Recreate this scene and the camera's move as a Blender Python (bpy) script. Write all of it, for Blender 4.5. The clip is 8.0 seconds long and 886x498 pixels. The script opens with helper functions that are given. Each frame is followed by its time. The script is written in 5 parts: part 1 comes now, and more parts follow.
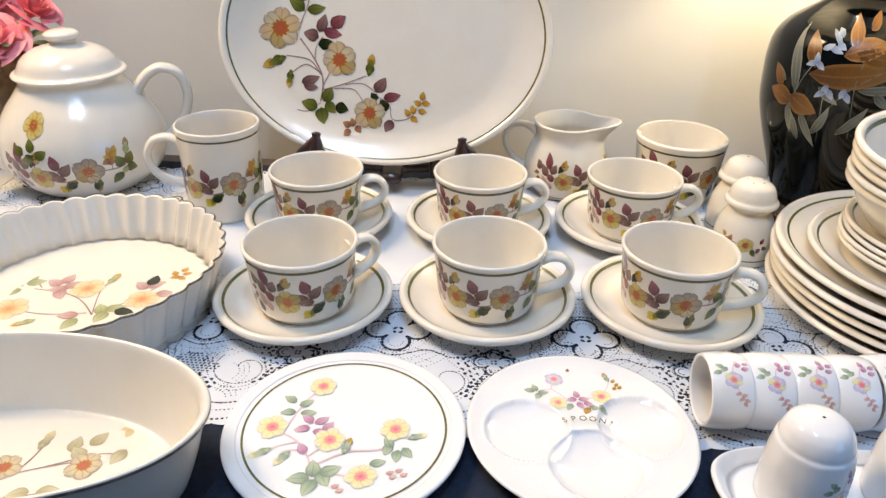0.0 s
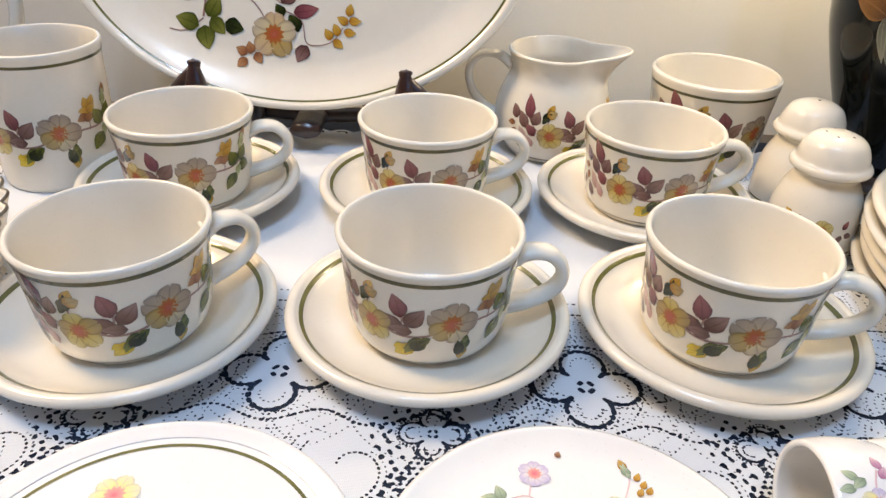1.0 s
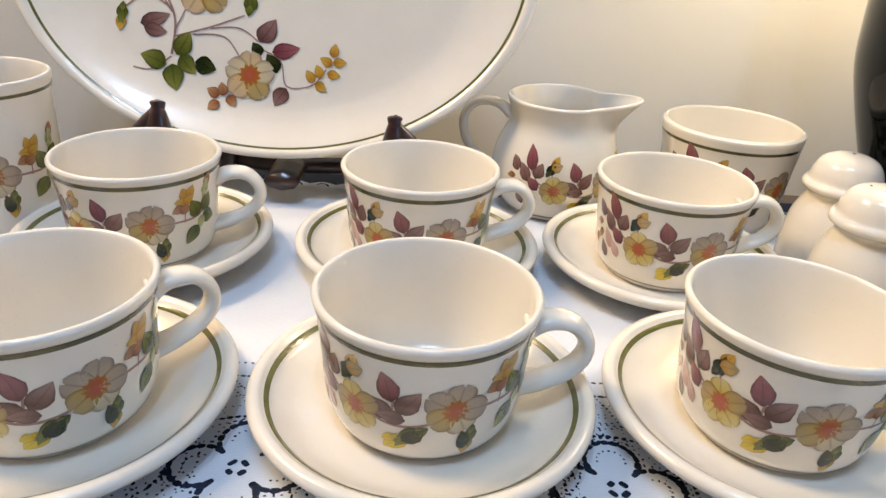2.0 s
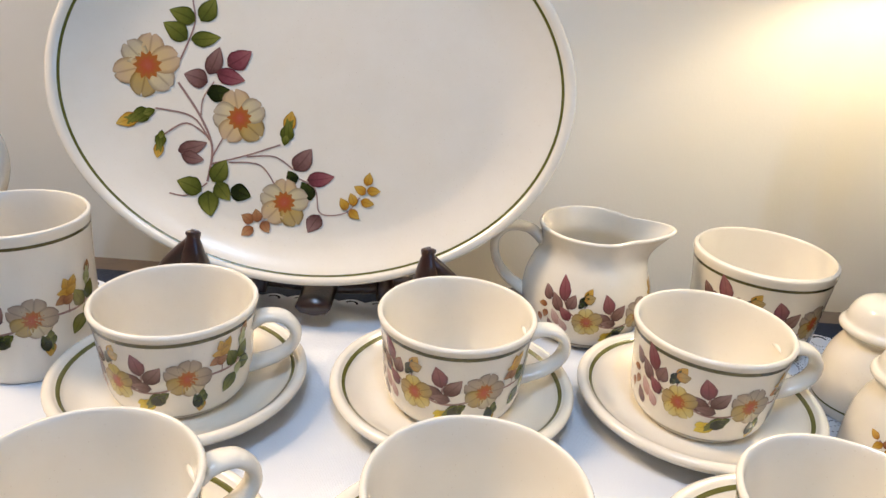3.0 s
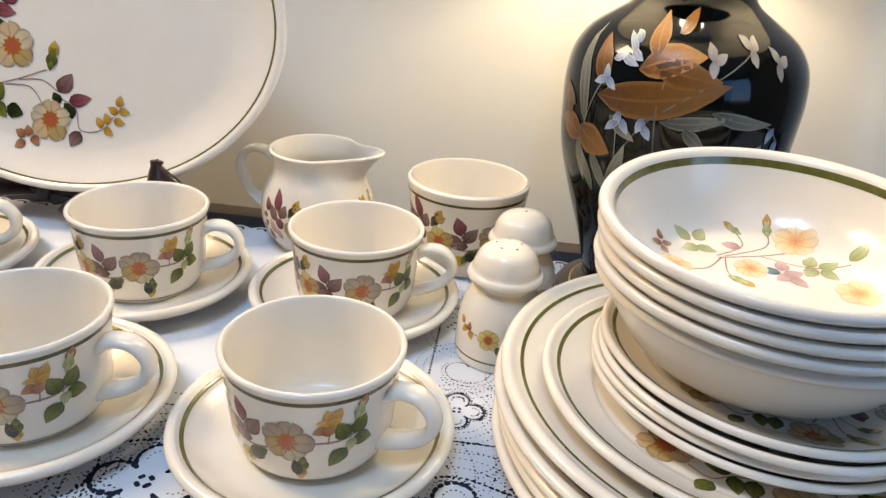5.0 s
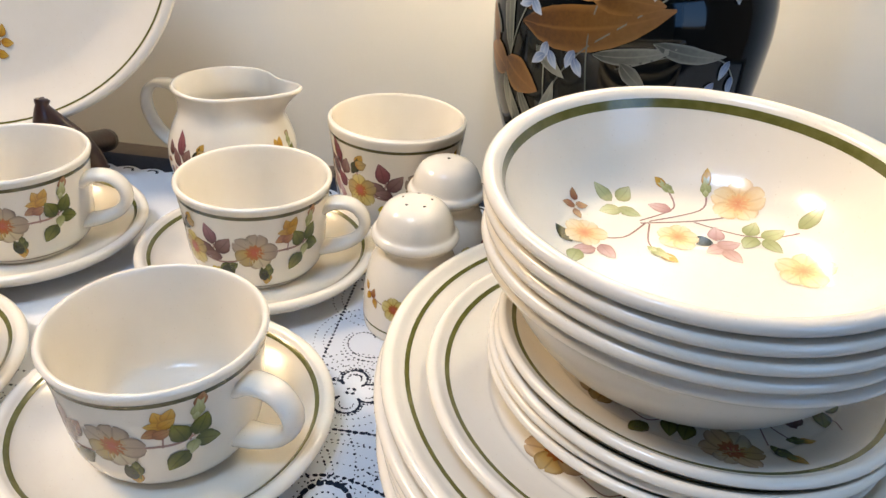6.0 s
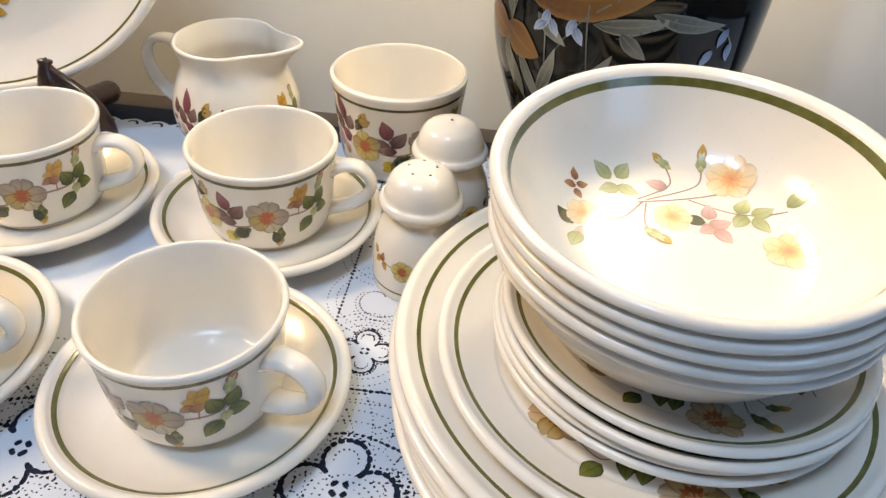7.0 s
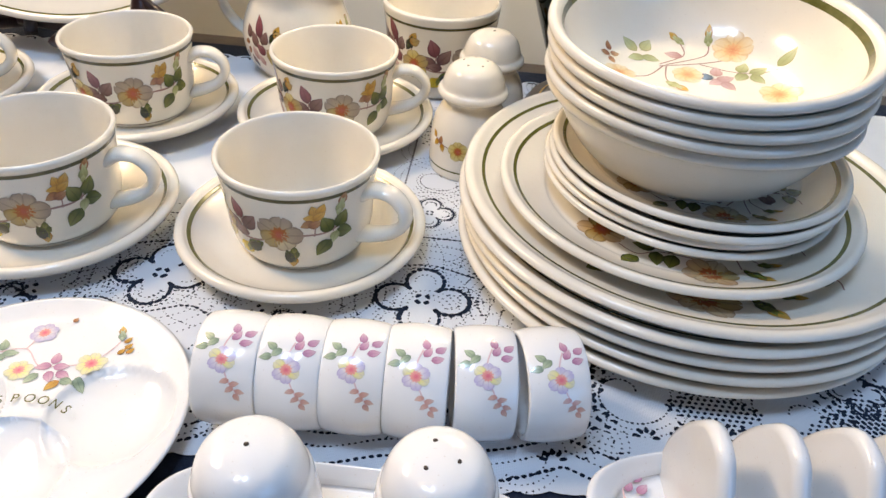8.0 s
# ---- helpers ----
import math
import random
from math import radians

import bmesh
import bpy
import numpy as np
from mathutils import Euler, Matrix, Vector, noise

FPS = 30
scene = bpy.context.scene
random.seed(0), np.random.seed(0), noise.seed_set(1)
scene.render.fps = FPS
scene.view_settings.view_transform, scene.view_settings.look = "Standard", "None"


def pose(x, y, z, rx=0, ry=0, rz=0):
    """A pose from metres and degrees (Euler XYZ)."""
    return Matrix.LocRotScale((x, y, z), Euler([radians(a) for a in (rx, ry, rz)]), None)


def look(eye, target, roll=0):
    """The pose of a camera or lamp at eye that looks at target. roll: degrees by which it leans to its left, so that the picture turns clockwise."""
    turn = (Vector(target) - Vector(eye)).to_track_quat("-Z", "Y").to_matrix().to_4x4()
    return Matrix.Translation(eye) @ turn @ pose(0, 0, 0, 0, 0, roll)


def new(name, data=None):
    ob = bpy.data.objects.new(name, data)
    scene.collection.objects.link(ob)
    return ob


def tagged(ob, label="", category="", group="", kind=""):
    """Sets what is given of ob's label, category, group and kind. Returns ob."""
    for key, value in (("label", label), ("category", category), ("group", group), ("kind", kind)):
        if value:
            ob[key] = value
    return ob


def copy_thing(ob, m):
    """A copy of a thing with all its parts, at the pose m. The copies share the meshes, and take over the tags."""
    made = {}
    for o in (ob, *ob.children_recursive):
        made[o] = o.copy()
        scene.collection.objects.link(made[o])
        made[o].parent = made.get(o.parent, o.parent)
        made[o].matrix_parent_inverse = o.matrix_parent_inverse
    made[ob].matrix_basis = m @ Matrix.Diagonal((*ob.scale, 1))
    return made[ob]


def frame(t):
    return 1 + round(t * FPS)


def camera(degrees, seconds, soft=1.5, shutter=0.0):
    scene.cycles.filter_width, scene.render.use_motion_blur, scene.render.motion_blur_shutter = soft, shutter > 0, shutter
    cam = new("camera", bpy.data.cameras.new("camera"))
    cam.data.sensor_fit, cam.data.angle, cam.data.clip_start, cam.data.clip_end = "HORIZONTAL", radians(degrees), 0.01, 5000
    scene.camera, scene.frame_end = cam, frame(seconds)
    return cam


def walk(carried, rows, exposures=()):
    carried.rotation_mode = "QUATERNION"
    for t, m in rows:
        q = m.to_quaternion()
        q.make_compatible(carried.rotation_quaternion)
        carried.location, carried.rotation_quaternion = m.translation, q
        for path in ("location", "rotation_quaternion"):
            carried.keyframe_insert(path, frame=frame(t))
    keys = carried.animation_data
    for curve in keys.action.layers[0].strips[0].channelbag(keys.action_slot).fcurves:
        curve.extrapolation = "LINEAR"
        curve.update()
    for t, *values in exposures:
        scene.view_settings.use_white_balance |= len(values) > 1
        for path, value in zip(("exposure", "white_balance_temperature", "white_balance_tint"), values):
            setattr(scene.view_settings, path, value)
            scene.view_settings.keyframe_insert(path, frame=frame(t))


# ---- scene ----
cam = camera(64.0, 8.0)
PATH = [
    (0, (0.048, 0.018, 0.316), (-0.043, 1.766, -0.652), 1.2),
    (0.5, (0.059, 0.131, 0.294), (0.007, 1.816, -0.783), 1.6),
    (1, (0.069, 0.211, 0.223), (0.043, 1.914, -0.824), 2.6),
    (1.2, (0.069, 0.22, 0.19), (0.054, 1.947, -0.819), 3.1),
    (2.3, (0.053, 0.272, 0.197), (0.087, 2.085, -0.647), 4.2),
    (2.5, (0.048, 0.276, 0.207), (0.084, 2.1, -0.611), 4.4),
    (3, (0.04, 0.286, 0.245), (0.035, 2.124, -0.543), 4.2),
    (3.5, (0.036, 0.299, 0.3), (-0.004, 2.142, -0.476), 4.3),
    (4, (0.107, 0.276, 0.292), (0.038, 2.135, -0.441), 4.4),
    (4.5, (0.203, 0.239, 0.268), (0.109, 2.082, -0.504), 4.8),
    (5, (0.28, 0.223, 0.243), (0.144, 2.034, -0.596), 4.7),
    (5.2, (0.3, 0.226, 0.234), (0.142, 2.02, -0.636), 4.5),
    (6.3, (0.333, 0.306, 0.243), (0.194, 1.979, -0.845), 4.3),
    (6.5, (0.332, 0.31, 0.255), (0.203, 1.956, -0.874), 4.1),
    (7, (0.325, 0.289, 0.271), (0.218, 1.856, -0.966), 4.0),
    (7.5, (0.317, 0.237, 0.266), (0.233, 1.775, -1.008), 4.3),
    (8, (0.299, 0.178, 0.252), (0.22, 1.761, -0.968), 4.1),
]
walk(cam, [(t, look(eye, target, roll)) for t, eye, target, roll in PATH])

# ---------------------------------------------------------------- world, lights
world = bpy.data.worlds.new("world")
scene.world = world
world.use_nodes = True
sky = world.node_tree.nodes.new("ShaderNodeTexSky")
sky.sky_type, sky.sun_disc = "NISHITA", False
sky.sun_elevation, sky.sun_rotation = radians(35), radians(180)
world.node_tree.links.new(sky.outputs[0], world.node_tree.nodes["Background"].inputs[0])
world.node_tree.nodes["Background"].inputs[1].default_value = 0.08


def area_lamp(name, m, size_x, size_y, watts, colour):
    data = bpy.data.lights.new(name, "AREA")
    data.shape, data.size, data.size_y, data.energy, data.color = "RECTANGLE", size_x, size_y, watts, colour
    ob = new(name, data)
    ob.matrix_world = m
    return ob


def bulb(name, place, radius, watts, colour):
    data = bpy.data.lights.new(name, "POINT")
    data.shadow_soft_size, data.energy, data.color = radius, watts, colour
    ob = new(name, data)
    ob.location = place
    return ob


LAMP = Vector((0.3907, 0.7030, 0.0))
area_lamp("window_daylight", look((2.06, -1.4, 0.75), (0.1, 0.5, 0.0)), 1.25, 1.2, 11, (0.20, 0.48, 1.0))
for cx in (-0.16, 0.12):
    area_lamp("ceiling_cool_light", look((cx, -0.02, 1.62), (cx + 0.1, 0.45, 0.0)), 0.05, 0.36, 8.8, (0.50, 0.69, 1.0))
area_lamp("room_warm_light", look((-0.85, 0.66, 1.20), (0.05, 0.55, 0.0)), 0.36, 0.36, 19.0, (1.0, 0.74, 0.46))
bulb("table_lamp_bulb", LAMP + Vector((0, 0.018, 0.338)), 0.03, 4.2, (1.0, 0.83, 0.57))

# ---------------------------------------------------------------- materials


def material(name, base, rough=0.5, metal=0.0, coat=0.0, spec=0.5):
    m = bpy.data.materials.new(name)
    m.use_nodes = True
    b = m.node_tree.nodes["Principled BSDF"]
    b.inputs["Base Color"].default_value = (*base, 1)
    b.inputs["Roughness"].default_value = rough
    b.inputs["Metallic"].default_value = metal
    b.inputs["Coat Weight"].default_value = coat
    b.inputs["Coat Roughness"].default_value = 0.06
    b.inputs["Specular IOR Level"].default_value = spec
    return m


def node(m, kind, **values):
    n = m.node_tree.nodes.new(kind)
    for key, v in values.items():
        n.inputs[key.replace("_", " ")].default_value = v
    return n


def link(m, a, b):
    m.node_tree.links.new(a, b)


def mottled(m, other, scale, amount, bump=0.0, bump_scale=None, lo=0.4, hi=0.65):
    """Two-scale noise that mixes a second colour in, and a fine relief."""
    nt = m.node_tree
    b = nt.nodes["Principled BSDF"]
    co = nt.nodes.new("ShaderNodeTexCoord")
    big = node(m, "ShaderNodeTexNoise", Scale=scale, Detail=6.0, Roughness=0.6)
    link(m, co.outputs["Object"], big.inputs["Vector"])
    ramp = nt.nodes.new("ShaderNodeMapRange")
    ramp.inputs["From Min"].default_value, ramp.inputs["From Max"].default_value = lo, hi
    ramp.inputs["To Max"].default_value = amount
    link(m, big.outputs["Fac"], ramp.inputs["Value"])
    mix = nt.nodes.new("ShaderNodeMix")
    mix.data_type = "RGBA"
    mix.inputs[6].default_value = b.inputs["Base Color"].default_value[:]
    mix.inputs[7].default_value = (*other, 1)
    link(m, ramp.outputs["Result"], mix.inputs[0])
    link(m, mix.outputs[2], b.inputs["Base Color"])
    if bump:
        fine = node(m, "ShaderNodeTexNoise", Scale=bump_scale or scale * 8, Detail=4.0)
        link(m, co.outputs["Object"], fine.inputs["Vector"])
        bn = node(m, "ShaderNodeBump", Strength=bump, Distance=0.001)
        link(m, fine.outputs["Fac"], bn.inputs["Height"])
        link(m, bn.outputs["Normal"], b.inputs["Normal"])
    return m


def glaze(name, base, other, rough=0.11):
    """Stoneware glaze: faint clouding, tiny iron specks, a soft ripple in the gloss."""
    m = mottled(material(name, base, rough, 0, 0.3), other, 38.0, 0.35, 0.05, 220.0)
    nt = m.node_tree
    b = nt.nodes["Principled BSDF"]
    co = nt.nodes.new("ShaderNodeTexCoord")
    spots = node(m, "ShaderNodeTexVoronoi", Scale=330.0)
    link(m, co.outputs["Object"], spots.inputs["Vector"])
    near = nt.nodes.new("ShaderNodeMapRange")
    near.inputs["From Min"].default_value, near.inputs["From Max"].default_value = 0.05, 0.11
    near.inputs["To Min"].default_value, near.inputs["To Max"].default_value = 0.32, 0.0
    link(m, spots.outputs["Distance"], near.inputs["Value"])
    mix = nt.nodes.new("ShaderNodeMix")
    mix.data_type = "RGBA"
    mix.inputs[7].default_value = (0.45, 0.36, 0.24, 1)
    link(m, b.inputs["Base Color"].links[0].from_socket, mix.inputs[6])
    link(m, near.outputs["Result"], mix.inputs[0])
    link(m, mix.outputs[2], b.inputs["Base Color"])
    return m


CREAM = glaze("cream_stoneware_glaze", (0.79, 0.745, 0.655), (0.73, 0.675, 0.57), 0.2)
WHITE = glaze("white_porcelain_glaze", (0.83, 0.83, 0.83), (0.79, 0.79, 0.80), 0.1)
BARE = mottled(material("unglazed_foot", (0.62, 0.54, 0.42), 0.6), (0.5, 0.42, 0.32), 120, 0.6, 0.2)
OLIVE = mottled(material("olive_band", (0.105, 0.102, 0.022), 0.2, 0, 0.4), (0.155, 0.15, 0.042), 160, 0.8)
BROWN_EDGE = mottled(material("brown_edge", (0.10, 0.07, 0.04), 0.3, 0, 0.3), (0.24, 0.2, 0.13), 200, 0.9)
BLACK_WOOD = mottled(material("dark_stained_wood", (0.022, 0.011, 0.010), 0.28, 0, 0.3), (0.05, 0.02, 0.016), 60, 0.8, 0.2)
NAVY = mottled(material("navy_cloth", (0.006, 0.013, 0.032), 0.9), (0.011, 0.021, 0.048), 300, 0.9, 0.6, 1500)
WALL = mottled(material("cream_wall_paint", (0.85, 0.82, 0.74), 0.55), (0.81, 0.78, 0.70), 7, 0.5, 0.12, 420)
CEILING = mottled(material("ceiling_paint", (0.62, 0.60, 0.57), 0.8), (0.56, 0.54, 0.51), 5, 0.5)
# assumed tone for the unseen walls, dark so they bounce less light
ROOM = mottled(material("unseen_room_dark_beige", (0.30, 0.26, 0.21), 0.7), (0.26, 0.22, 0.18), 6, 0.5)
FLOOR = mottled(material("brown_carpet", (0.20, 0.15, 0.11), 0.95), (0.12, 0.09, 0.07), 40, 0.8, 0.6)
SHELF = mottled(material("dark_table_wood", (0.06, 0.045, 0.035), 0.4), (0.11, 0.08, 0.06), 30, 0.7, 0.2)
BLACK_GLAZE = material("black_gloss_glaze", (0.003, 0.0045, 0.005), 0.07, 0, 0.0, 0.34)
GOLD = mottled(material("gilt_brass", (0.85, 0.60, 0.22), 0.22, 1.0), (0.6, 0.38, 0.12), 90, 0.6)
LAMP_WOOD = mottled(material("varnished_lamp_neck", (0.40, 0.20, 0.07), 0.3, 0, 0.4), (0.28, 0.12, 0.04), 40, 0.8)
HOLE = material("hole_dark", (0.05, 0.035, 0.025), 0.9)
ROSE = mottled(material("silk_rose_petal", (0.78, 0.16, 0.20), 0.7), (0.86, 0.38, 0.40), 45, 0.9, 0.3)
ROSE_LEAF = mottled(material("silk_leaf", (0.08, 0.13, 0.05), 0.7), (0.14, 0.18, 0.07), 60, 0.8)
BASKET = mottled(material("brown_basket", (0.30, 0.20, 0.11), 0.8), (0.16, 0.10, 0.05), 90, 0.9, 0.8)


def cloth(name, base, other):
    m = mottled(material(name, base, 0.92, 0, 0, 0.2), other, 16, 0.5)
    nt = m.node_tree
    b = nt.nodes["Principled BSDF"]
    co = nt.nodes.new("ShaderNodeTexCoord")
    bumps = []
    for turn in (0.0, 90.0):
        mp = nt.nodes.new("ShaderNodeMapping")
        mp.inputs["Rotation"].default_value = (0, 0, radians(turn))
        link(m, co.outputs["Object"], mp.inputs["Vector"])
        w = node(m, "ShaderNodeTexWave", Scale=420.0, Distortion=1.2)
        link(m, mp.outputs["Vector"], w.inputs["Vector"])
        bumps.append(w)
    add = nt.nodes.new("ShaderNodeMath")
    link(m, bumps[0].outputs["Fac"], add.inputs[0])
    link(m, bumps[1].outputs["Fac"], add.inputs[1])
    bn = node(m, "ShaderNodeBump", Strength=0.35, Distance=0.0006)
    link(m, add.outputs[0], bn.inputs["Height"])
    link(m, bn.outputs["Normal"], b.inputs["Normal"])
    return m


LACE = cloth("white_cotton", (0.72, 0.75, 0.80), (0.66, 0.70, 0.76))


def printed(name, inner, mid, outer, edge, rough=0.17, coat=0.35):
    """A printed leaf or petal. UV: across 0..1, from its base 0 to its tip 1; the colour runs from base to tip, with a vein and a darker outline."""
    m = material(name, mid, rough, 0, coat)
    nt = m.node_tree
    b = nt.nodes["Principled BSDF"]
    uv = nt.nodes.new("ShaderNodeTexCoord")
    sep = nt.nodes.new("ShaderNodeSeparateXYZ")
    link(m, uv.outputs["UV"], sep.inputs[0])
    ns = node(m, "ShaderNodeTexNoise", Scale=420.0, Detail=4.0, Roughness=0.65)
    link(m, uv.outputs["Object"], ns.inputs["Vector"])
    jig = nt.nodes.new("ShaderNodeMath")
    jig.operation = "MULTIPLY_ADD"
    jig.inputs[1].default_value, jig.inputs[2].default_value = 0.55, -0.27
    link(m, ns.outputs["Fac"], jig.inputs[0])
    add = nt.nodes.new("ShaderNodeMath")
    link(m, sep.outputs["Y"], add.inputs[0])
    link(m, jig.outputs[0], add.inputs[1])
    ramp = nt.nodes.new("ShaderNodeValToRGB")
    e = ramp.color_ramp.elements
    e[0].position, e[0].color = 0.08, (*inner, 1)
    e[1].position, e[1].color = 0.92, (*outer, 1)
    k = e.new(0.45)
    k.color = (*mid, 1)
    link(m, add.outputs[0], ramp.inputs[0])
    off = nt.nodes.new("ShaderNodeMath")
    off.operation = "SUBTRACT"
    off.inputs[1].default_value = 0.5
    link(m, sep.outputs["X"], off.inputs[0])
    mag = nt.nodes.new("ShaderNodeMath")
    mag.operation = "ABSOLUTE"
    link(m, off.outputs[0], mag.inputs[0])
    rim = nt.nodes.new("ShaderNodeMapRange")
    rim.inputs["From Min"].default_value, rim.inputs["From Max"].default_value = 0.34, 0.5
    rim.inputs["To Max"].default_value = 0.75
    link(m, mag.outputs[0], rim.inputs["Value"])
    vein = nt.nodes.new("ShaderNodeMapRange")
    vein.inputs["From Min"].default_value, vein.inputs["From Max"].default_value = 0.0, 0.06
    vein.inputs["To Min"].default_value, vein.inputs["To Max"].default_value = 0.55, 0.0
    link(m, mag.outputs[0], vein.inputs["Value"])
    top = nt.nodes.new("ShaderNodeMath")
    top.operation = "MAXIMUM"
    link(m, rim.outputs["Result"], top.inputs[0])
    link(m, vein.outputs["Result"], top.inputs[1])
    mix = nt.nodes.new("ShaderNodeMix")
    mix.data_type = "RGBA"
    mix.inputs[7].default_value = (*edge, 1)
    link(m, top.outputs[0], mix.inputs[0])
    link(m, ramp.outputs["Color"], mix.inputs[6])
    link(m, mix.outputs[2], b.inputs["Base Color"])
    return m


P_YELLOW = printed("print_yellow_petal", (0.50, 0.30, 0.05), (0.56, 0.42, 0.11), (0.58, 0.49, 0.21), (0.26, 0.17, 0.05))
P_PALE = printed("print_pale_petal", (0.510, 0.388, 0.144), (0.571, 0.485, 0.288), (0.469, 0.388, 0.279), (0.194, 0.145, 0.104))
P_HEART = printed("print_flower_heart", (0.40, 0.10, 0.06), (0.40, 0.09, 0.035), (0.36, 0.13, 0.03), (0.26, 0.08, 0.02))
P_GREEN = printed("print_green_leaf", (0.060, 0.072, 0.012), (0.115, 0.128, 0.022), (0.19, 0.195, 0.04), (0.030, 0.034, 0.008))
P_DARK = printed("print_dark_leaf", (0.010, 0.016, 0.004), (0.021, 0.028, 0.007), (0.041, 0.053, 0.012), (0.008, 0.008, 0.003))
P_MAUVE = printed("print_mauve_leaf", (0.10, 0.046, 0.042), (0.19, 0.098, 0.088), (0.27, 0.155, 0.135), (0.065, 0.03, 0.028))
P_PINK = printed("print_crimson_leaf", (0.12, 0.034, 0.04), (0.22, 0.06, 0.075), (0.29, 0.105, 0.11), (0.08, 0.024, 0.028))
P_GOLD = printed("print_gold_bud", (0.361, 0.157, 0.021), (0.525, 0.285, 0.036), (0.568, 0.361, 0.078), (0.232, 0.105, 0.021))
P_RUST = printed("print_rust_bud", (0.214, 0.084, 0.036), (0.342, 0.149, 0.065), (0.421, 0.232, 0.105), (0.149, 0.053, 0.025))
P_STEM = printed("print_stem", (0.285, 0.165, 0.142), (0.322, 0.206, 0.181), (0.322, 0.206, 0.181), (0.285, 0.173, 0.157))
P_LEMON = printed("print_lemon_petal", (0.80, 0.45, 0.32), (0.80, 0.73, 0.30), (0.75, 0.72, 0.50), (0.52, 0.50, 0.42))
P_ROSY = printed("print_rosy_heart", (0.75, 0.16, 0.22), (0.78, 0.26, 0.28), (0.80, 0.36, 0.30), (0.78, 0.4, 0.25))
P_LILAC = printed("print_lilac_petal", (0.78, 0.66, 0.40), (0.72, 0.66, 0.70), (0.56, 0.50, 0.68), (0.45, 0.38, 0.55))
P_SAGE = printed("print_sage_leaf", (0.216, 0.286, 0.203), (0.351, 0.429, 0.297), (0.486, 0.546, 0.378), (0.162, 0.208, 0.162))
P_BLUSH = printed("print_blush_stem", (0.72, 0.50, 0.52), (0.74, 0.54, 0.55), (0.74, 0.54, 0.55), (0.70, 0.5, 0.5))
P_PLUM = printed("print_plum_leaf", (0.390, 0.176, 0.286), (0.546, 0.297, 0.416), (0.650, 0.459, 0.520), (0.338, 0.162, 0.260))
P_CORAL = printed("print_coral_leaf", (0.58, 0.30, 0.26), (0.66, 0.40, 0.34), (0.70, 0.50, 0.42), (0.5, 0.28, 0.24))
P_FADED = printed("print_faded_leaf", (0.34, 0.31, 0.17), (0.44, 0.40, 0.25), (0.52, 0.48, 0.33), (0.30, 0.27, 0.16))
P_STRAW = printed("print_straw_bud", (0.56, 0.43, 0.20), (0.64, 0.52, 0.27), (0.68, 0.58, 0.36), (0.48, 0.36, 0.18))
# petal colour paled to carry the lamp's glare over the bowl print
P_APRICOT_GLARE = printed("print_apricot_glare_petal", (0.70, 0.38, 0.16), (0.74, 0.54, 0.28), (0.76, 0.64, 0.42), (0.60, 0.40, 0.22))
P_BLUSHED = printed("print_rose_brown_leaf", (0.40, 0.22, 0.20), (0.52, 0.33, 0.30), (0.60, 0.44, 0.40), (0.36, 0.20, 0.18))
P_LIGHT = printed("print_light_olive_leaf", (0.28, 0.30, 0.12), (0.38, 0.40, 0.19), (0.50, 0.51, 0.30), (0.24, 0.25, 0.11))
P_MIST = printed("print_mist_petal", (0.46, 0.31, 0.13), (0.42, 0.33, 0.23), (0.33, 0.26, 0.205), (0.15, 0.11, 0.085))
P_OCHRE = printed("print_ochre_petal", (0.42, 0.20, 0.04), (0.45, 0.31, 0.10), (0.38, 0.28, 0.13), (0.16, 0.10, 0.04))
P_LEMONY = printed("print_lemon_bud", (0.55, 0.36, 0.02), (0.66, 0.48, 0.03), (0.70, 0.54, 0.06), (0.40, 0.27, 0.02))
P_PEACH = printed("print_peach_petal", (0.54, 0.30, 0.09), (0.58, 0.42, 0.21), (0.52, 0.38, 0.24), (0.24, 0.155, 0.09))
P_SOFT = printed("print_soft_orange_heart", (0.66, 0.26, 0.12), (0.70, 0.33, 0.15), (0.72, 0.42, 0.20), (0.60, 0.30, 0.14))
CUP_LINE = mottled(material("dark_olive_line", (0.062, 0.055, 0.014), 0.2, 0, 0.4), (0.10, 0.09, 0.03), 160, 0.8)
P_BRONZE = printed("print_bronze_leaf", (0.13, 0.05, 0.010), (0.30, 0.13, 0.025), (0.42, 0.22, 0.06), (0.46, 0.26, 0.09), 0.34, 0.0)
P_COPPER = printed("print_copper_leaf", (0.065, 0.025, 0.007), (0.143, 0.062, 0.012), (0.221, 0.105, 0.030), (0.273, 0.136, 0.036), 0.34, 0.0)
P_ICE = printed("print_blue_bell", (0.10, 0.16, 0.30), (0.22, 0.30, 0.46), (0.40, 0.48, 0.60), (0.5, 0.56, 0.66), 0.34, 0.0)
P_GREY = printed("print_grey_leaf", (0.05, 0.06, 0.05), (0.12, 0.13, 0.11), (0.24, 0.25, 0.21), (0.30, 0.31, 0.27), 0.34, 0.0)
P_SNOW = printed("print_white_petal", (0.22, 0.22, 0.24), (0.36, 0.36, 0.37), (0.46, 0.46, 0.46), (0.3, 0.3, 0.3), 0.34, 0.0)

# ---------------------------------------------------------------- mesh helpers


def part(name, bm, mat, parent=None, label="", smooth=True):
    me = bpy.data.meshes.new(name)
    bmesh.ops.recalc_face_normals(bm, faces=bm.faces)
    for f in bm.faces:
        f.smooth = smooth
    bm.to_mesh(me)
    bm.free()
    for one in (mat if isinstance(mat, (list, tuple)) else [mat]):
        me.materials.append(one)
    ob = new(name, me)
    ob.parent = parent
    if label:
        ob["label"] = label
    return ob


def thing(name, m, label, category, group="", kind=""):
    ob = new(name)
    ob.empty_display_size = 0.02
    ob.matrix_world = m
    return tagged(ob, label, category, group, kind)


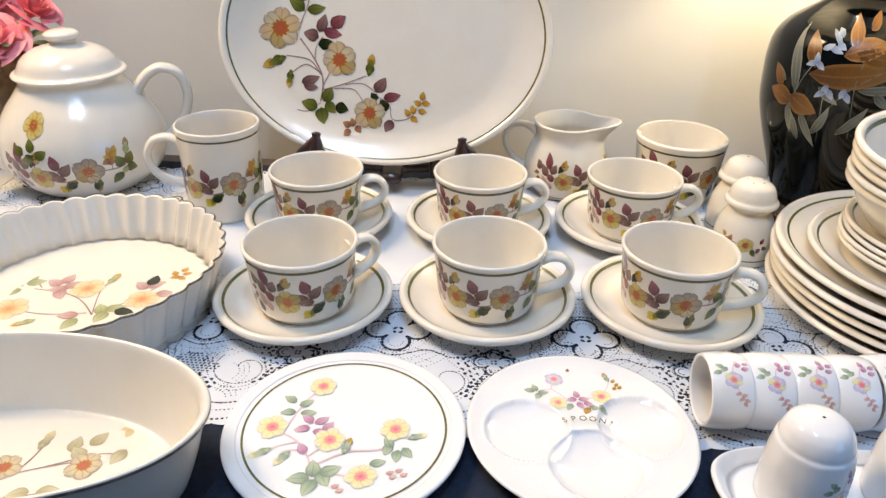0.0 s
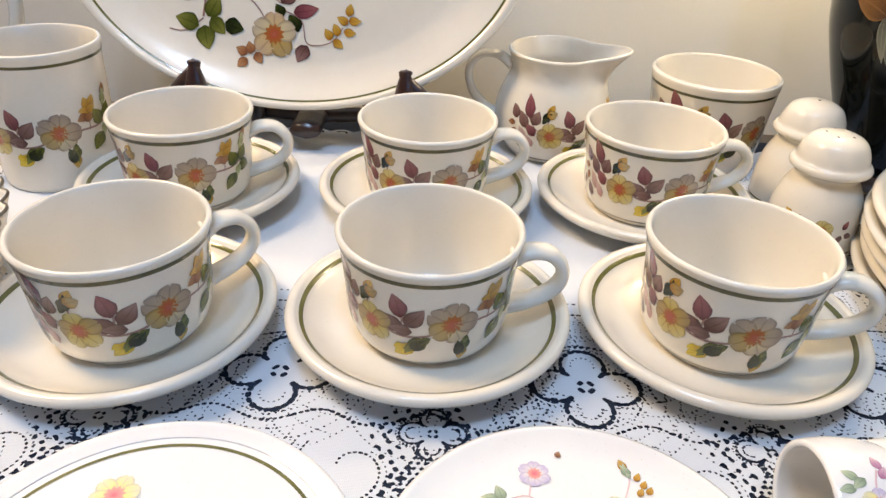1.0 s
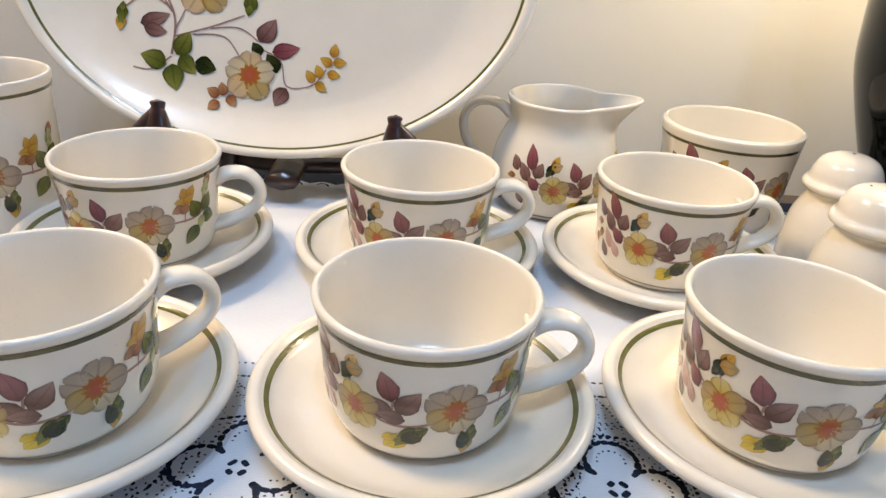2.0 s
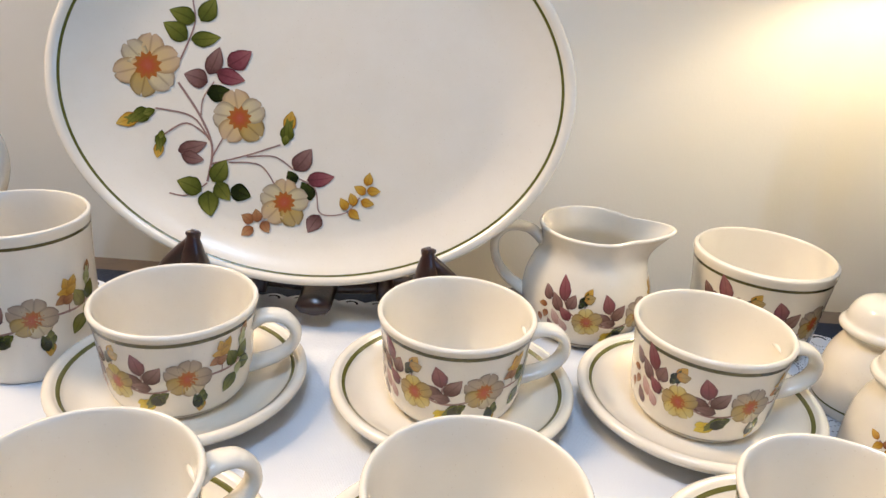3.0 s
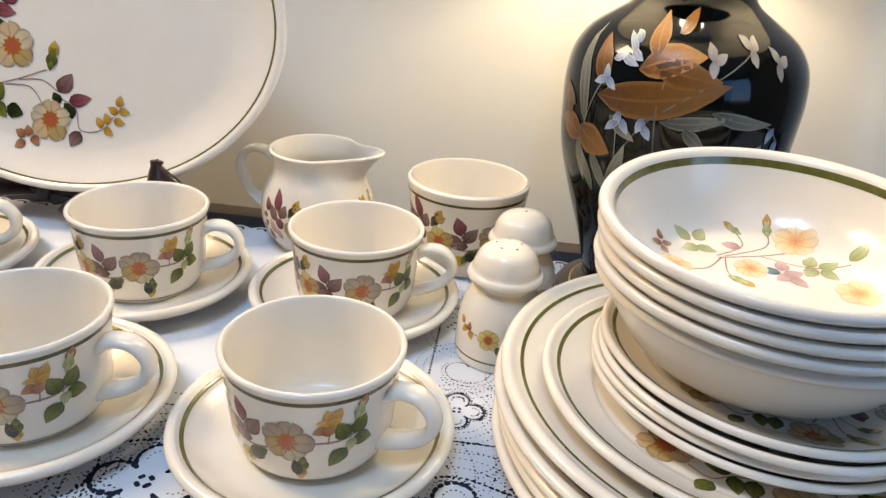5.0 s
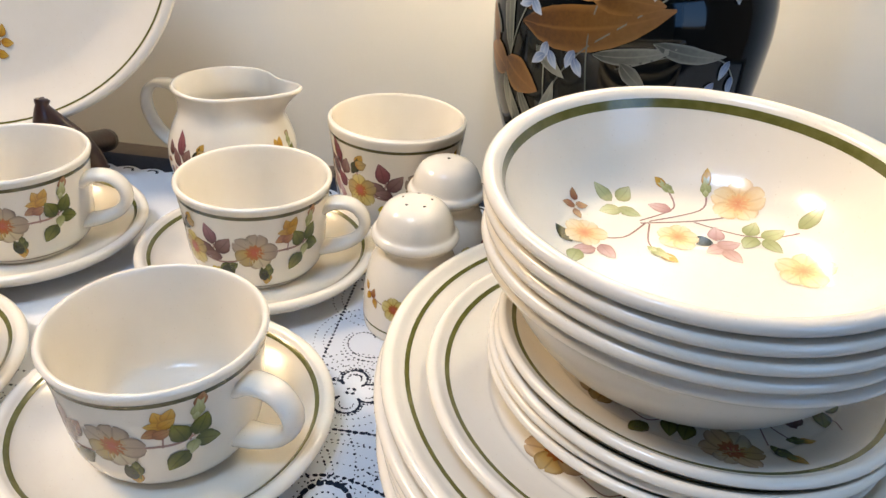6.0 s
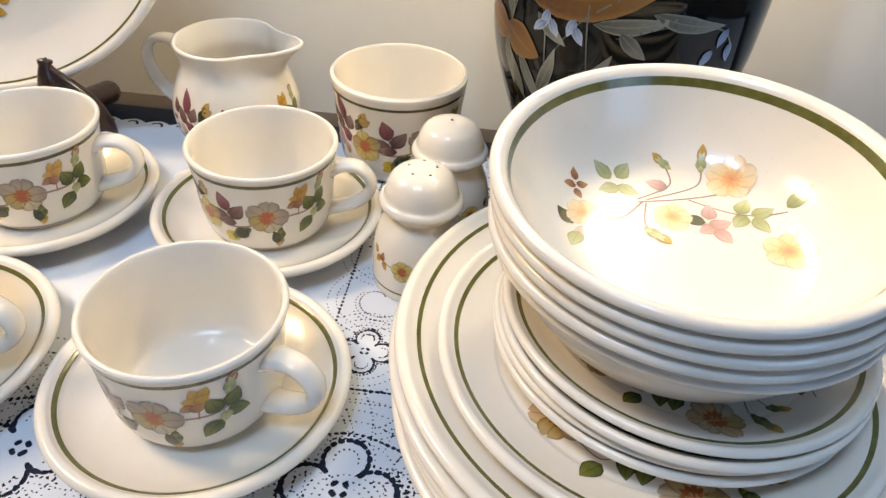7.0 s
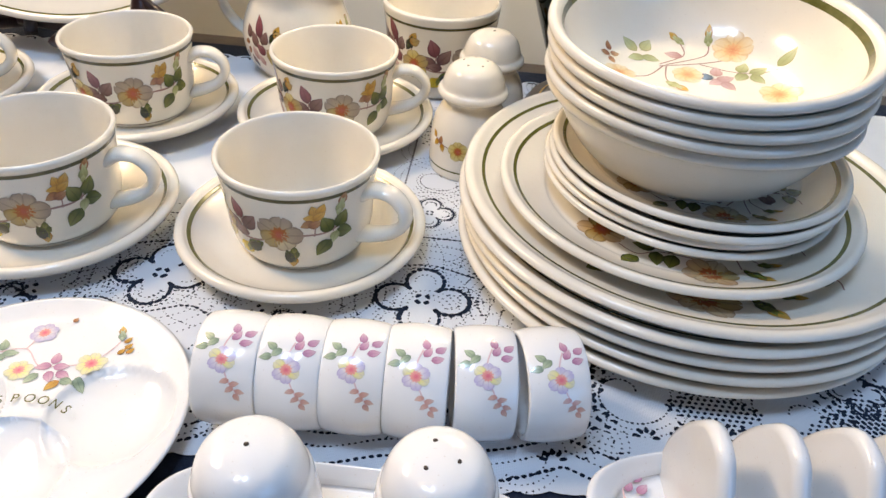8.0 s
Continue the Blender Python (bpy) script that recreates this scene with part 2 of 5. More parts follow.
def spline(pts, steps=5):
    """A smooth curve through the points."""
    pts = [Vector(p) for p in pts]
    out = []
    for i in range(len(pts) - 1):
        a, b, c, d = pts[max(i - 1, 0)], pts[i], pts[i + 1], pts[min(i + 2, len(pts) - 1)]
        for k in range(steps):
            t = k / steps
            out.append(0.5 * (2 * b + (c - a) * t + (2 * a - 5 * b + 4 * c - d) * t * t + (3 * b - a - 3 * c + d) * t ** 3))
    out.append(pts[-1])
    return out


def lathe(profile, segments=72, steps=4, shape=None):
    """Turns a profile of (radius, height) round z. shape(radius, height, angle) may bend each point."""
    bm = bmesh.new()
    prof = spline([(r, z, 0) for r, z in profile], steps) if steps > 1 else [Vector((r, z, 0)) for r, z in profile]
    rings = []
    for p in prof:
        r, z = max(p[0], 0.0), p[1]
        if r < 1e-5:
            rings.append([bm.verts.new((0, 0, z))])
            continue
        ring = []
        for k in range(segments):
            a = 2 * math.pi * k / segments
            ring.append(bm.verts.new(shape(r, z, a) if shape else (r * math.cos(a), r * math.sin(a), z)))
        rings.append(ring)
    for p, q in zip(rings, rings[1:]):
        for k in range(segments):
            j = (k + 1) % segments
            if len(p) == 1 and len(q) > 1:
                bm.faces.new((p[0], q[k], q[j]))
            elif len(q) == 1 and len(p) > 1:
                bm.faces.new((p[k], q[0], p[j]))
            elif len(p) > 1:
                bm.faces.new((p[k], q[k], q[j], p[j]))
    return bm


def sweep(points, wide, thick, around=12, steps=6, side=(0, 1, 0), taper=None):
    """A bar of oval section along a curve; side is the direction of its width."""
    bm = bmesh.new()
    path = spline(points, steps)
    side = Vector(side)
    rings = []
    for i, p in enumerate(path):
        ahead = (path[min(i + 1, len(path) - 1)] - path[max(i - 1, 0)]).normalized()
        s = (side - ahead * side.dot(ahead)).normalized()
        up = ahead.cross(s)
        k = taper(i / (len(path) - 1)) if taper else 1.0
        rings.append([bm.verts.new(p + s * (wide / 2 * k * math.cos(a)) + up * (thick / 2 * k * math.sin(a)))
                      for a in [2 * math.pi * j / around for j in range(around)]])
    for p, q in zip(rings, rings[1:]):
        for j in range(around):
            bm.faces.new((p[j], p[(j + 1) % around], q[(j + 1) % around], q[j]))
    bm.faces.new(rings[0])
    bm.faces.new(rings[-1])
    return bm


def box(x0, y0, z0, x1, y1, z1, bevel=0.0):
    bm = bmesh.new()
    bmesh.ops.create_cube(bm, size=1.0)
    for v in bm.verts:
        v.co = ((x0 + x1) / 2 + v.co.x * (x1 - x0), (y0 + y1) / 2 + v.co.y * (y1 - y0), (z0 + z1) / 2 + v.co.z * (z1 - z0))
    if bevel:
        bmesh.ops.bevel(bm, geom=bm.edges[:], offset=bevel, segments=3, affect="EDGES", profile=0.6)
    return bm


def at_height(profile, z):
    """The outer radius of a turned profile at a height (first hit from its foot)."""
    prof = spline([(r, h, 0) for r, h in profile], 6)
    for a, b in zip(prof, prof[1:]):
        if a[1] <= z <= b[1] and b[1] > a[1]:
            return a[0] + (b[0] - a[0]) * (z - a[1]) / (b[1] - a[1])
    return prof[len(prof) // 2][0]


# ---------------------------------------------------------------- printed flowers


class Print:
    """A floral print drawn in millimetres on a plane, then laid on a surface."""

    def __init__(self):
        self.bm = bmesh.new()
        self.uv = self.bm.loops.layers.uv.new("UVMap")
        self.mats, self.layer, self.rand = [], 0, random.Random(7)

    def slot(self, mat):
        if mat not in self.mats:
            self.mats.append(mat)
        return self.mats.index(mat)

    def grid(self, rows, mat):
        """rows of (x, y, u, v)"""
        self.layer += 1
        s = self.slot(mat)
        vs = [[self.bm.verts.new((p[0], p[1], self.layer)) for p in row] for row in rows]
        for i in range(len(rows) - 1):
            for j in range(len(rows[0]) - 1):
                quad = ((i, j), (i, j + 1), (i + 1, j + 1), (i + 1, j))
                f = self.bm.faces.new([vs[a][b] for a, b in quad])
                f.material_index = s
                for lp, (a, b) in zip(f.loops, quad):
                    lp[self.uv].uv = rows[a][b][2:]

    def leaf(self, x, y, turn, length, width, mat, blunt=0.75, bend=0.12):
        """A leaf centred on (x, y); turn: degrees of its tip from the right."""
        a = radians(turn)
        rows = []
        n = 8
        for i in range(n + 1):
            s = i / n
            half = width / 2 * max(math.sin(math.pi * s ** blunt), 0.03) ** 0.85
            row = []
            for j in range(5):
                c = j / 2 - 1
                lx = (s - 0.5) * length
                ly = c * half * (1 + 0.05 * self.rand.uniform(-1, 1)) + bend * length * (s - 0.5) ** 2
                row.append((x + lx * math.cos(a) - ly * math.sin(a), y + lx * math.sin(a) + ly * math.cos(a), j / 4, s))
            rows.append(row)
        self.grid(rows, mat)

    def flower(self, x, y, size, mat, heart, petals=5, turn=90, squash=1.0):
        """An open flower of broad notched petals round a heart."""
        r = size / 2
        mats = mat if isinstance(mat, tuple) else (mat,)
        for k in range(petals):
            a = radians(turn + 360 * k / petals + self.rand.uniform(-6, 6))
            ln, wd = r * self.rand.uniform(0.93, 1.07), r * 2 * math.sin(math.pi / petals) * self.rand.uniform(0.80, 0.90)
            rows = []
            for i in range(10):
                s = i / 9
                half = wd / 2 * (0.30 + 0.70 * math.sin(math.pi / 2 * min(s / 0.62, 1))) * math.sqrt(max(1 - max((s - 0.60) / 0.42, 0) ** 2, 0.02))
                row = []
                for j in range(7):
                    cc = j / 3 - 1
                    out = s * ln - (0.09 * ln * s ** 6 if j == 3 else 0) + 0.02 * ln * s * self.rand.uniform(-1, 1)
                    row.append((x + out * math.cos(a) - cc * half * math.sin(a), y + (out * math.sin(a) + cc * half * math.cos(a)) * squash, j / 6, s))
                rows.append(row)
            self.grid(rows, mats[k % len(mats)])
        n = 22
        ring = []
        for k in range(n + 1):
            a = 2 * math.pi * k / n
            q = r * 0.38 * (1 + (0.22 if k % 2 else -0.12))
            ring.append((a, q if k < n else r * 0.38 * 0.88))
        rows = [[(x + q * s * math.cos(a), y + q * s * math.sin(a) * squash, 0.25, s) for a, q in ring] for s in (0.02, 0.35, 0.7, 1.0)]
        self.grid(rows, heart)

    def stem(self, pts, width, mat):
        path = spline([(px, py, 0) for px, py in pts], 6)
        rows = []
        for i, p in enumerate(path):
            d = (path[min(i + 1, len(path) - 1)] - path[max(i - 1, 0)]).normalized()
            q = Vector((-d.y, d.x, 0)) * width / 2
            s = i / (len(path) - 1)
            rows.append([(*(p + q).xy, 0.3, s), (*(p - q).xy, 0.3, s)])
        self.grid(rows, mat)

    def bud(self, x, y, turn, size, green, tip):
        a = radians(turn)
        self.leaf(x + 0.22 * size * math.cos(a), y + 0.22 * size * math.sin(a), turn, size * 0.7, size * 0.42, tip, 0.9, 0)
        for d in (-24, 24):
            b = a + radians(d)
            self.leaf(x - 0.05 * size * math.cos(b), y - 0.05 * size * math.sin(b), turn + d * 0.7, size * 0.75, size * 0.34, green, 0.6, 0.1 * (1 if d > 0 else -1))
        self.leaf(x - 0.42 * size * math.cos(a), y - 0.42 * size * math.sin(a), turn, size * 0.36, size * 0.26, green, 1.1, 0)

    def lay(self, surface, parent, name="floral_print", label="", base=0.00011):
        """surface(x, y, lift) gives the place in metres for millimetres on the print."""
        for v in self.bm.verts:
            v.co = surface(v.co.x, v.co.y, base + 0.0000035 * v.co.z)
        me = bpy.data.meshes.new(name)
        for f in self.bm.faces:
            f.smooth = True
        self.bm.to_mesh(me)
        self.bm.free()
        for m in self.mats:
            me.materials.append(m)
        ob = new(name, me)
        ob.parent = parent
        ob["label"] = label or "printed autumn flowers and leaves"
        return ob


def wrap(profile, mid_z, angle, k=1.0):
    """Lays a print round the outside of a turned pot, its origin at an angle (degrees) and height."""
    mid_r = at_height(profile, mid_z)

    def surface(x, y, lift):
        z = mid_z + y * k / 1000
        a = radians(angle) + x * k / 1000 / mid_r
        r = at_height(profile, z) + lift
        return Vector((r * math.cos(a), r * math.sin(a), z))
    return surface


def flat(z, dx=0.0, dy=0.0, turn=0.0, k=1.0, rise=None):
    """Lays a print on a level floor, or on one that rises with the distance from the middle."""
    c, s = math.cos(radians(turn)) * k / 1000, math.sin(radians(turn)) * k / 1000

    def surface(x, y, lift):
        px, py = dx + x * c - y * s, dy + x * s + y * c
        return Vector((px, py, z + lift + (rise(math.hypot(px, py)) if rise else 0.0)))
    return surface


def garland():
    """The band of flowers round cups and pots; the pale flower is its origin."""
    p = Print()
    p.stem([(-34, -1), (-22, -6), (-10, -5), (0, 0), (12, 0), (21, 0), (27, 2)], 1.1, P_STEM)
    p.stem([(-34, 1), (-42, 0), (-47, 5), (-52, 14)], 0.8, P_STEM)
    p.stem([(-21, -5), (-20, 5)], 0.9, P_STEM)
    p.stem([(16, -1), (17, 8)], 0.6, P_STEM)
    p.stem([(25, 0), (27, 8), (28, 12)], 0.6, P_STEM)
    p.stem([(-36, 2), (-36, 8)], 0.8, P_STEM)
    p.stem([(4, -4), (5, -9)], 0.8, P_STEM)
    for x, y, a, ln, w, m in ((-22, 9, 104, 11, 7.4, P_PINK), (-25.5, 0, 150, 12, 7, P_MAUVE), (-15, 3.5, 50, 11, 7.2, P_MAUVE), (-21, -3, 176, 9, 5.5, P_MAUVE),
                              (-50, 15, 105, 14, 7, P_PINK), (-53, 6, 120, 11, 6.6, P_MAUVE), (-44, 8, 70, 9, 6.6, P_MAUVE), (-47, 0, 130, 9, 6, P_PINK),
                              (-53, -4, 115, 10, 5, P_BLUSHED), (-48, -8, 120, 9, 4.6, P_BLUSHED), (-56, -11, 110, 9, 5, P_MAUVE), (-60, 10, 120, 9, 6, P_MAUVE)):
        p.leaf(x, y, a, ln * 1.08, w * 1.08, m)
    for x, y, a in ((-60, -4, 250), (-64, -8, 270), (-62, 2, 190)):
        p.leaf(x, y, a, 6.2, 4, P_RUST)
    p.flower(-34, -3, 18.5, (P_YELLOW, P_OCHRE, P_YELLOW, P_YELLOW, P_OCHRE), P_HEART, 5, 100)
    p.flower(0, 0.5, 21.5, (P_MIST, P_MIST, P_OCHRE, P_PALE, P_MIST), P_HEART, 5, 75)
    p.bud(-36, 11.5, 60, 12, P_DARK, P_GOLD)
    p.leaf(-33.5, 11.5, 20, 7, 6, P_OCHRE)
    p.bud(-16.5, -11.5, 215, 16, P_GREEN, P_LEMONY)
    p.leaf(-13.5, -10, 40, 9, 6, P_DARK)
    p.leaf(-22, -12, 200, 5, 4, P_LEMONY)
    p.bud(5.5, -13.5, 262, 12, P_GREEN, P_GOLD)
    p.leaf(3.6, -12.8, 100, 9, 5, P_DARK)
    for x, y, a, m in ((16, 14, 100, P_GOLD), (19.5, 14.5, 65, P_GOLD), (14.5, 10, 170, P_GOLD), (18.5, 10.5, 30, P_GOLD), (13, 6.5, 200, P_RUST), (16.5, 6, 20, P_RUST)):
        p.leaf(x, y, a, 6.6, 4.8, m)
    p.bud(29, 15, 75, 11, P_LIGHT, P_RUST)
    for x, y, a, ln, w, m in ((22, 5, 112, 10, 7.6, P_GREEN), (29.5, 6, 62, 10, 7.6, P_GREEN), (31, -2, -25, 9.5, 7.6, P_GREEN), (25.5, -3.5, 250, 7, 5, P_LIGHT), (20, -8.5, 228, 11, 8, P_GREEN)):
        p.leaf(x, y, a, ln, w, m)
    return p


def spray(bright=False):
    """The big spray on platters and dishes, about 130 mm wide; its origin is the middle of the dish."""
    yellow, pale, heart = (P_LEMON, P_LEMON, P_ROSY) if bright else ((P_PEACH, P_OCHRE, P_PEACH), (P_PEACH, P_PALE, P_PEACH, P_OCHRE, P_PALE), P_HEART)
    green, dark, stem = (P_SAGE, P_SAGE, P_BLUSH) if bright else (P_GREEN, P_DARK, P_STEM)
    p = Print()
    k = 0.2168

    def q(x, y):
        return (x - 581) * k, (440 - y) * k
    for pts, w in (([q(290, 720), q(300, 620), q(262, 530), q(198, 440)], 1.5), ([q(200, 378), q(240, 270), q(235, 190), q(292, 145)], 1.0),
                   ([q(292, 600), q(240, 535), q(135, 518)], 1.1), ([q(292, 592), q(225, 555), q(162, 592)], 1.1),
                   ([q(300, 650), q(345, 560)], 0.9), ([q(300, 668), q(400, 636), q(495, 598)], 1.0), ([q(400, 640), q(480, 634), q(535, 668)], 0.9),
                   ([q(350, 660), q(440, 662), q(490, 728)], 0.9), ([q(265, 530), q(270, 480), q(300, 430)], 0.8),
                   ([q(545, 690), q(600, 720), q(618, 790), q(690, 784), q(730, 735)], 0.8), ([q(290, 725), q(235, 765), q(185, 762)], 0.9)):
        p.stem(pts, w, stem)
    for x, y, a, ln, w in ((200, 150, 120, 84, 58), (205, 248, 160, 78, 52), (278, 230, 60, 78, 54), (187, 293, 148, 80, 56), (272, 312, 8, 84, 46)):
        p.leaf(*q(x, y), a, ln * k, w * k, green)
    for x, y, a, ln, w, m in ((300, 372, 70, 84, 50, P_MAUVE), (370, 362, 35, 80, 58, P_PINK), (248, 422, 165, 70, 58, P_MAUVE), (345, 415, -12, 84, 50, P_PINK),
                              (315, 462, 10, 70, 52, dark), (245, 625, 20, 88, 46, P_MAUVE), (245, 655, -10, 66, 40, P_MAUVE),
                              (563, 638, 55, 80, 56, P_MAUVE), (615, 690, 12, 80, 48, P_PINK), (600, 822, 240, 62, 48, P_MAUVE), (532, 690, 120, 44, 36, dark)):
        p.leaf(*q(x, y), a, ln * k, w * k, m)
    p.leaf(*q(577, 727), 120, 60 * k, 44 * k, dark)
    p.flower(*q(373, 110), 172 * k, yellow, heart, 5, 70)
    p.flower(*q(110, 398), 184 * k, pale, heart, 6, 80)
    p.flower(*q(375, 530), 158 * k, pale if not bright else yellow, heart, 5, 100)
    p.flower(*q(513, 765), 146 * k, pale, heart, 5, 85)
    for x, y, a, ln, w in ((325, 688, 60, 76, 56), (240, 735, 160, 76, 58), (297, 785, -80, 76, 62), (335, 748, -50, 66, 50)):
        p.leaf(*q(x, y), a, ln * k, w * k, green)
    p.leaf(*q(387, 748), -20, 62 * k, 54 * k, dark)
    p.bud(*q(80, 548), 205, 100 * k, green, P_GOLD)
    p.bud(*q(150, 622), 262, 72 * k, green, P_GOLD)
    p.bud(*q(515, 548), 80, 88 * k, green, P_GOLD)
    for x, y, a in ((752, 680, 80), (768, 714, 0), (730, 712, 150), (752, 750, -10), (710, 742, 110), (685, 757, 120), (716, 787, -40)):
        p.leaf(*q(x, y), a, 40 * k, 28 * k, P_GOLD)
    for x, y, a in ((410, 820, 150), (437, 810, 100), (463, 842, -60), (412, 858, 220)):
        p.leaf(*q(x, y), a, 40 * k, 32 * k, P_RUST)
    return p


def meadow():
    """The bright print of the flat plate, in its own millimetres."""
    p = Print()
    for pts, w in (([(-8, -34), (-10, -20), (-20, -6), (-34, 2)], 1.3), ([(-9, -26), (10, -12), (30, -8), (38, 4)], 1.3), ([(-12, -18), (-2, -6)], 0.9), ([(-30, 4), (-26, 20), (-22, 32), (-16, 42)], 0.9),
                   ([(-20, -6), (-30, -10), (-40, -16)], 0.9), ([(-14, -12), (-26, -14), (-28, -20)], 0.9), ([(-4, -28), (12, -30), (20, -30)], 0.9), ([(38, 4), (48, 2)], 0.9)):
        p.stem(pts, w, P_BLUSH)
    for x, y, a, m in ((-33, 31, 150, P_SAGE), (-22, 28, 40, P_SAGE), (-32, 19, 190, P_SAGE), (-19, 19, 10, P_SAGE), (34, -8, 250, P_SAGE), (46, -10, -50, P_SAGE), (40, -13, 270, P_SAGE), (34, -2, 120, P_SAGE), (30, -19, 20, P_SAGE),
                       (-18, 14, 140, P_PLUM), (-9, 13, 40, P_PLUM), (-8, 3, 0, P_PLUM), (-20, 5, 200, P_PLUM), (-16, -11, 120, P_PLUM), (-4, 8, 60, P_PLUM)):
        p.leaf(x, y, a, 10, 6.2, m)
    for x, y, a in ((-13, -34, 190), (-6, -40, 250), (1, -33, 300), (4, -27, 30), (-6, -26, 100)):
        p.leaf(x, y, a, 13, 9, P_SAGE)
    for x, y, s in ((-15, 45, 18), (-38, 5, 20), (-1, -3, 19), (37, 9, 19), (22, -30, 19)):
        p.flower(x, y, s, P_LEMON, P_ROSY, 6, 80)
    p.bud(-40, -17, 215, 13, P_SAGE, P_LEMON)
    p.bud(-26, -20, 240, 12, P_SAGE, P_LEMON)
    p.bud(10, -7, 80, 12, P_SAGE, P_GOLD)
    p.bud(51, 4, 20, 11, P_SAGE, P_LEMON)
    for x, y in ((38, -26), (43, -24), (40, -29), (46, -27), (12, -41), (9, -38)):
        p.leaf(x, y, 30, 5, 3, P_CORAL)
    return p


def basin_print():
    """The flowers on the floor of the fluted dish, in its own millimetres."""
    p = Print()
    for pts, w in (([(15, -22), (0, -6), (-18, 4), (-45, 8)], 1.1), ([(15, -22), (6, 10), (8, 26)], 0.9), ([(18, -20), (32, -4), (42, 2)], 1.0), ([(40, 6), (50, 26), (56, 40)], 0.8), ([(-40, 10), (-58, 30), (-64, 48)], 0.9),
                   ([(10, -20), (-20, -24), (-46, -20)], 0.9)):
        p.stem(pts, w, P_STEM)
    for x, y, a, m in ((-63, 11, 190, P_LIGHT), (-56, 24, 120, P_LIGHT), (-48, 17, 20, P_LIGHT), (-60, 2, 220, P_LIGHT), (-27, 9, 190, P_BLUSHED), (-26, 24, 80, P_BLUSHED), (-18, 16, 40, P_BLUSHED), (-34, 18, 150, P_BLUSHED), (-22, 2, 300, P_BLUSHED),
                       (34, 20, 140, P_BLUSHED), (44, 22, 40, P_BLUSHED), (40, 28, 90, P_DARK), (56, 10, 0, P_BLUSHED), (18, -14, 120, P_LIGHT), (28, -12, 20, P_LIGHT), (22, -24, 260, P_LIGHT), (36, -16, -10, P_DARK), (-2, -24, 190, P_BLUSHED), (4, -34, 250, P_LIGHT)):
        p.leaf(x, y, a, 15, 10, m)
    for x, y, s, m in ((-64, 51, 26, P_APRICOT_GLARE), (-5, 12, 26, P_APRICOT_GLARE), (-48, -20, 28, P_APRICOT_GLARE), (42, 1, 25, P_APRICOT_GLARE)):
        p.flower(x, y, s, m, P_SOFT, 5, 75)
    p.bud(8, 28, 80, 14, P_LIGHT, P_GOLD)
    p.bud(-28, -36, 215, 14, P_LIGHT, P_GOLD)
    for x, y, a in ((52, 40, 120), (58, 46, 80), (62, 40, 20), (54, 34, 200), (60, 33, -30)):
        p.leaf(x, y, a, 8, 5.5, P_GOLD)
    return p


def faded_print():
    """The flowers at one end of the deep oval dish, in its own millimetres."""
    p = Print()
    for pts in ([(-30, -16), (0, 0), (20, 8), (34, 12)], [(0, 0), (4, 14), (5, 26)], [(10, 4), (40, 18), (54, 18)], [(-30, -16), (0, -18), (24, -12)]):
        p.stem(pts, 0.9, P_STEM)
    for x, y, a, m in ((23, 25, 90, P_FADED), (35, 30, 60, P_FADED), (52, 17, 250, P_FADED), (28, 18, 140, P_FADED), (26, -11, 10, P_FADED), (10, -14, 200, P_FADED), (-20, 8, 160, P_FADED), (-34, 4, 120, P_FADED)):
        p.leaf(x, y, a, 13, 9, m)
    p.flower(36, 9, 21, P_PALE, P_HEART, 5, 75)
    p.flower(-8, 4, 20, P_PALE, P_HEART, 5, 60)
    p.bud(4, 27, 85, 14, P_FADED, P_STRAW)
    for x, y, a in ((46, 46, 130), (52, 48, 60), (47, 40, 200), (54, 41, 0), (50, 36, 260)):
        p.leaf(x, y, a, 7, 5, P_STRAW)
    return p


def bowl_print():
    """The long spray on the floor and side of the cereal bowl, in its own millimetres."""
    p = Print()
    for pts, w in (([(-20, 30), (0, 34), (14, 38), (30, 44)], 0.9), ([(-20, 32), (-4, 44), (-5, 56)], 0.8), ([(-16, 32), (8, 44), (12, 55)], 0.8), ([(-18, 30), (-28, 18), (-40, 16)], 0.9), ([(-16, 30), (-18, 16), (-15, 8)], 0.8), ([(4, 34), (24, 26), (46, 26)], 0.8)):
        p.stem(pts, w, P_STEM)
    for x, y, a, m in ((-36, 48, 140, P_LIGHT), (-26, 50, 60, P_LIGHT), (-33, 38, 200, P_LIGHT), (-24, 38, 330, P_LIGHT), (-10, 44, 160, P_BLUSHED), (4, 20, 170, P_DARK), (10, 14, 210, P_BLUSHED), (16, 18, 20, P_BLUSHED), (16, 10, 300, P_BLUSHED), (12, 26, 80, P_BLUSHED),
                       (28, 31, 60, P_LIGHT), (36, 27, 20, P_LIGHT), (25, 21, 230, P_LIGHT), (34, 19, 300, P_LIGHT), (51, 31, 30, P_LIGHT), (-46, 6, 200, P_BLUSHED), (-36, 6, 300, P_BLUSHED), (-54, 14, 130, P_DARK), (-50, 0, 250, P_LIGHT)):
        p.leaf(x, y, a, 11, 7.5, m)
    # washed-out petals: the lamp's sheen is mixed into their colour
    for x, y, s, m in ((25, 48, 23, P_APRICOT_GLARE), (-5, 21, 19, P_APRICOT_GLARE), (42, 2, 22, P_APRICOT_GLARE), (-45, 18, 19, P_APRICOT_GLARE)):
        p.flower(x, y, s, m, P_SOFT, 5, 75)
    p.bud(12, 59, 85, 11, P_LIGHT, P_GOLD)
    p.bud(-7, 58, 140, 10, P_LIGHT, P_GOLD)
    p.bud(-13, 7, -40, 13, P_LIGHT, P_GOLD)
    for x, y, a in ((-50, 40, 100), (-46, 36, 20), (-52, 34, 190), (-48, 30, 300)):
        p.leaf(x, y, a, 6, 4, P_RUST)
    return p


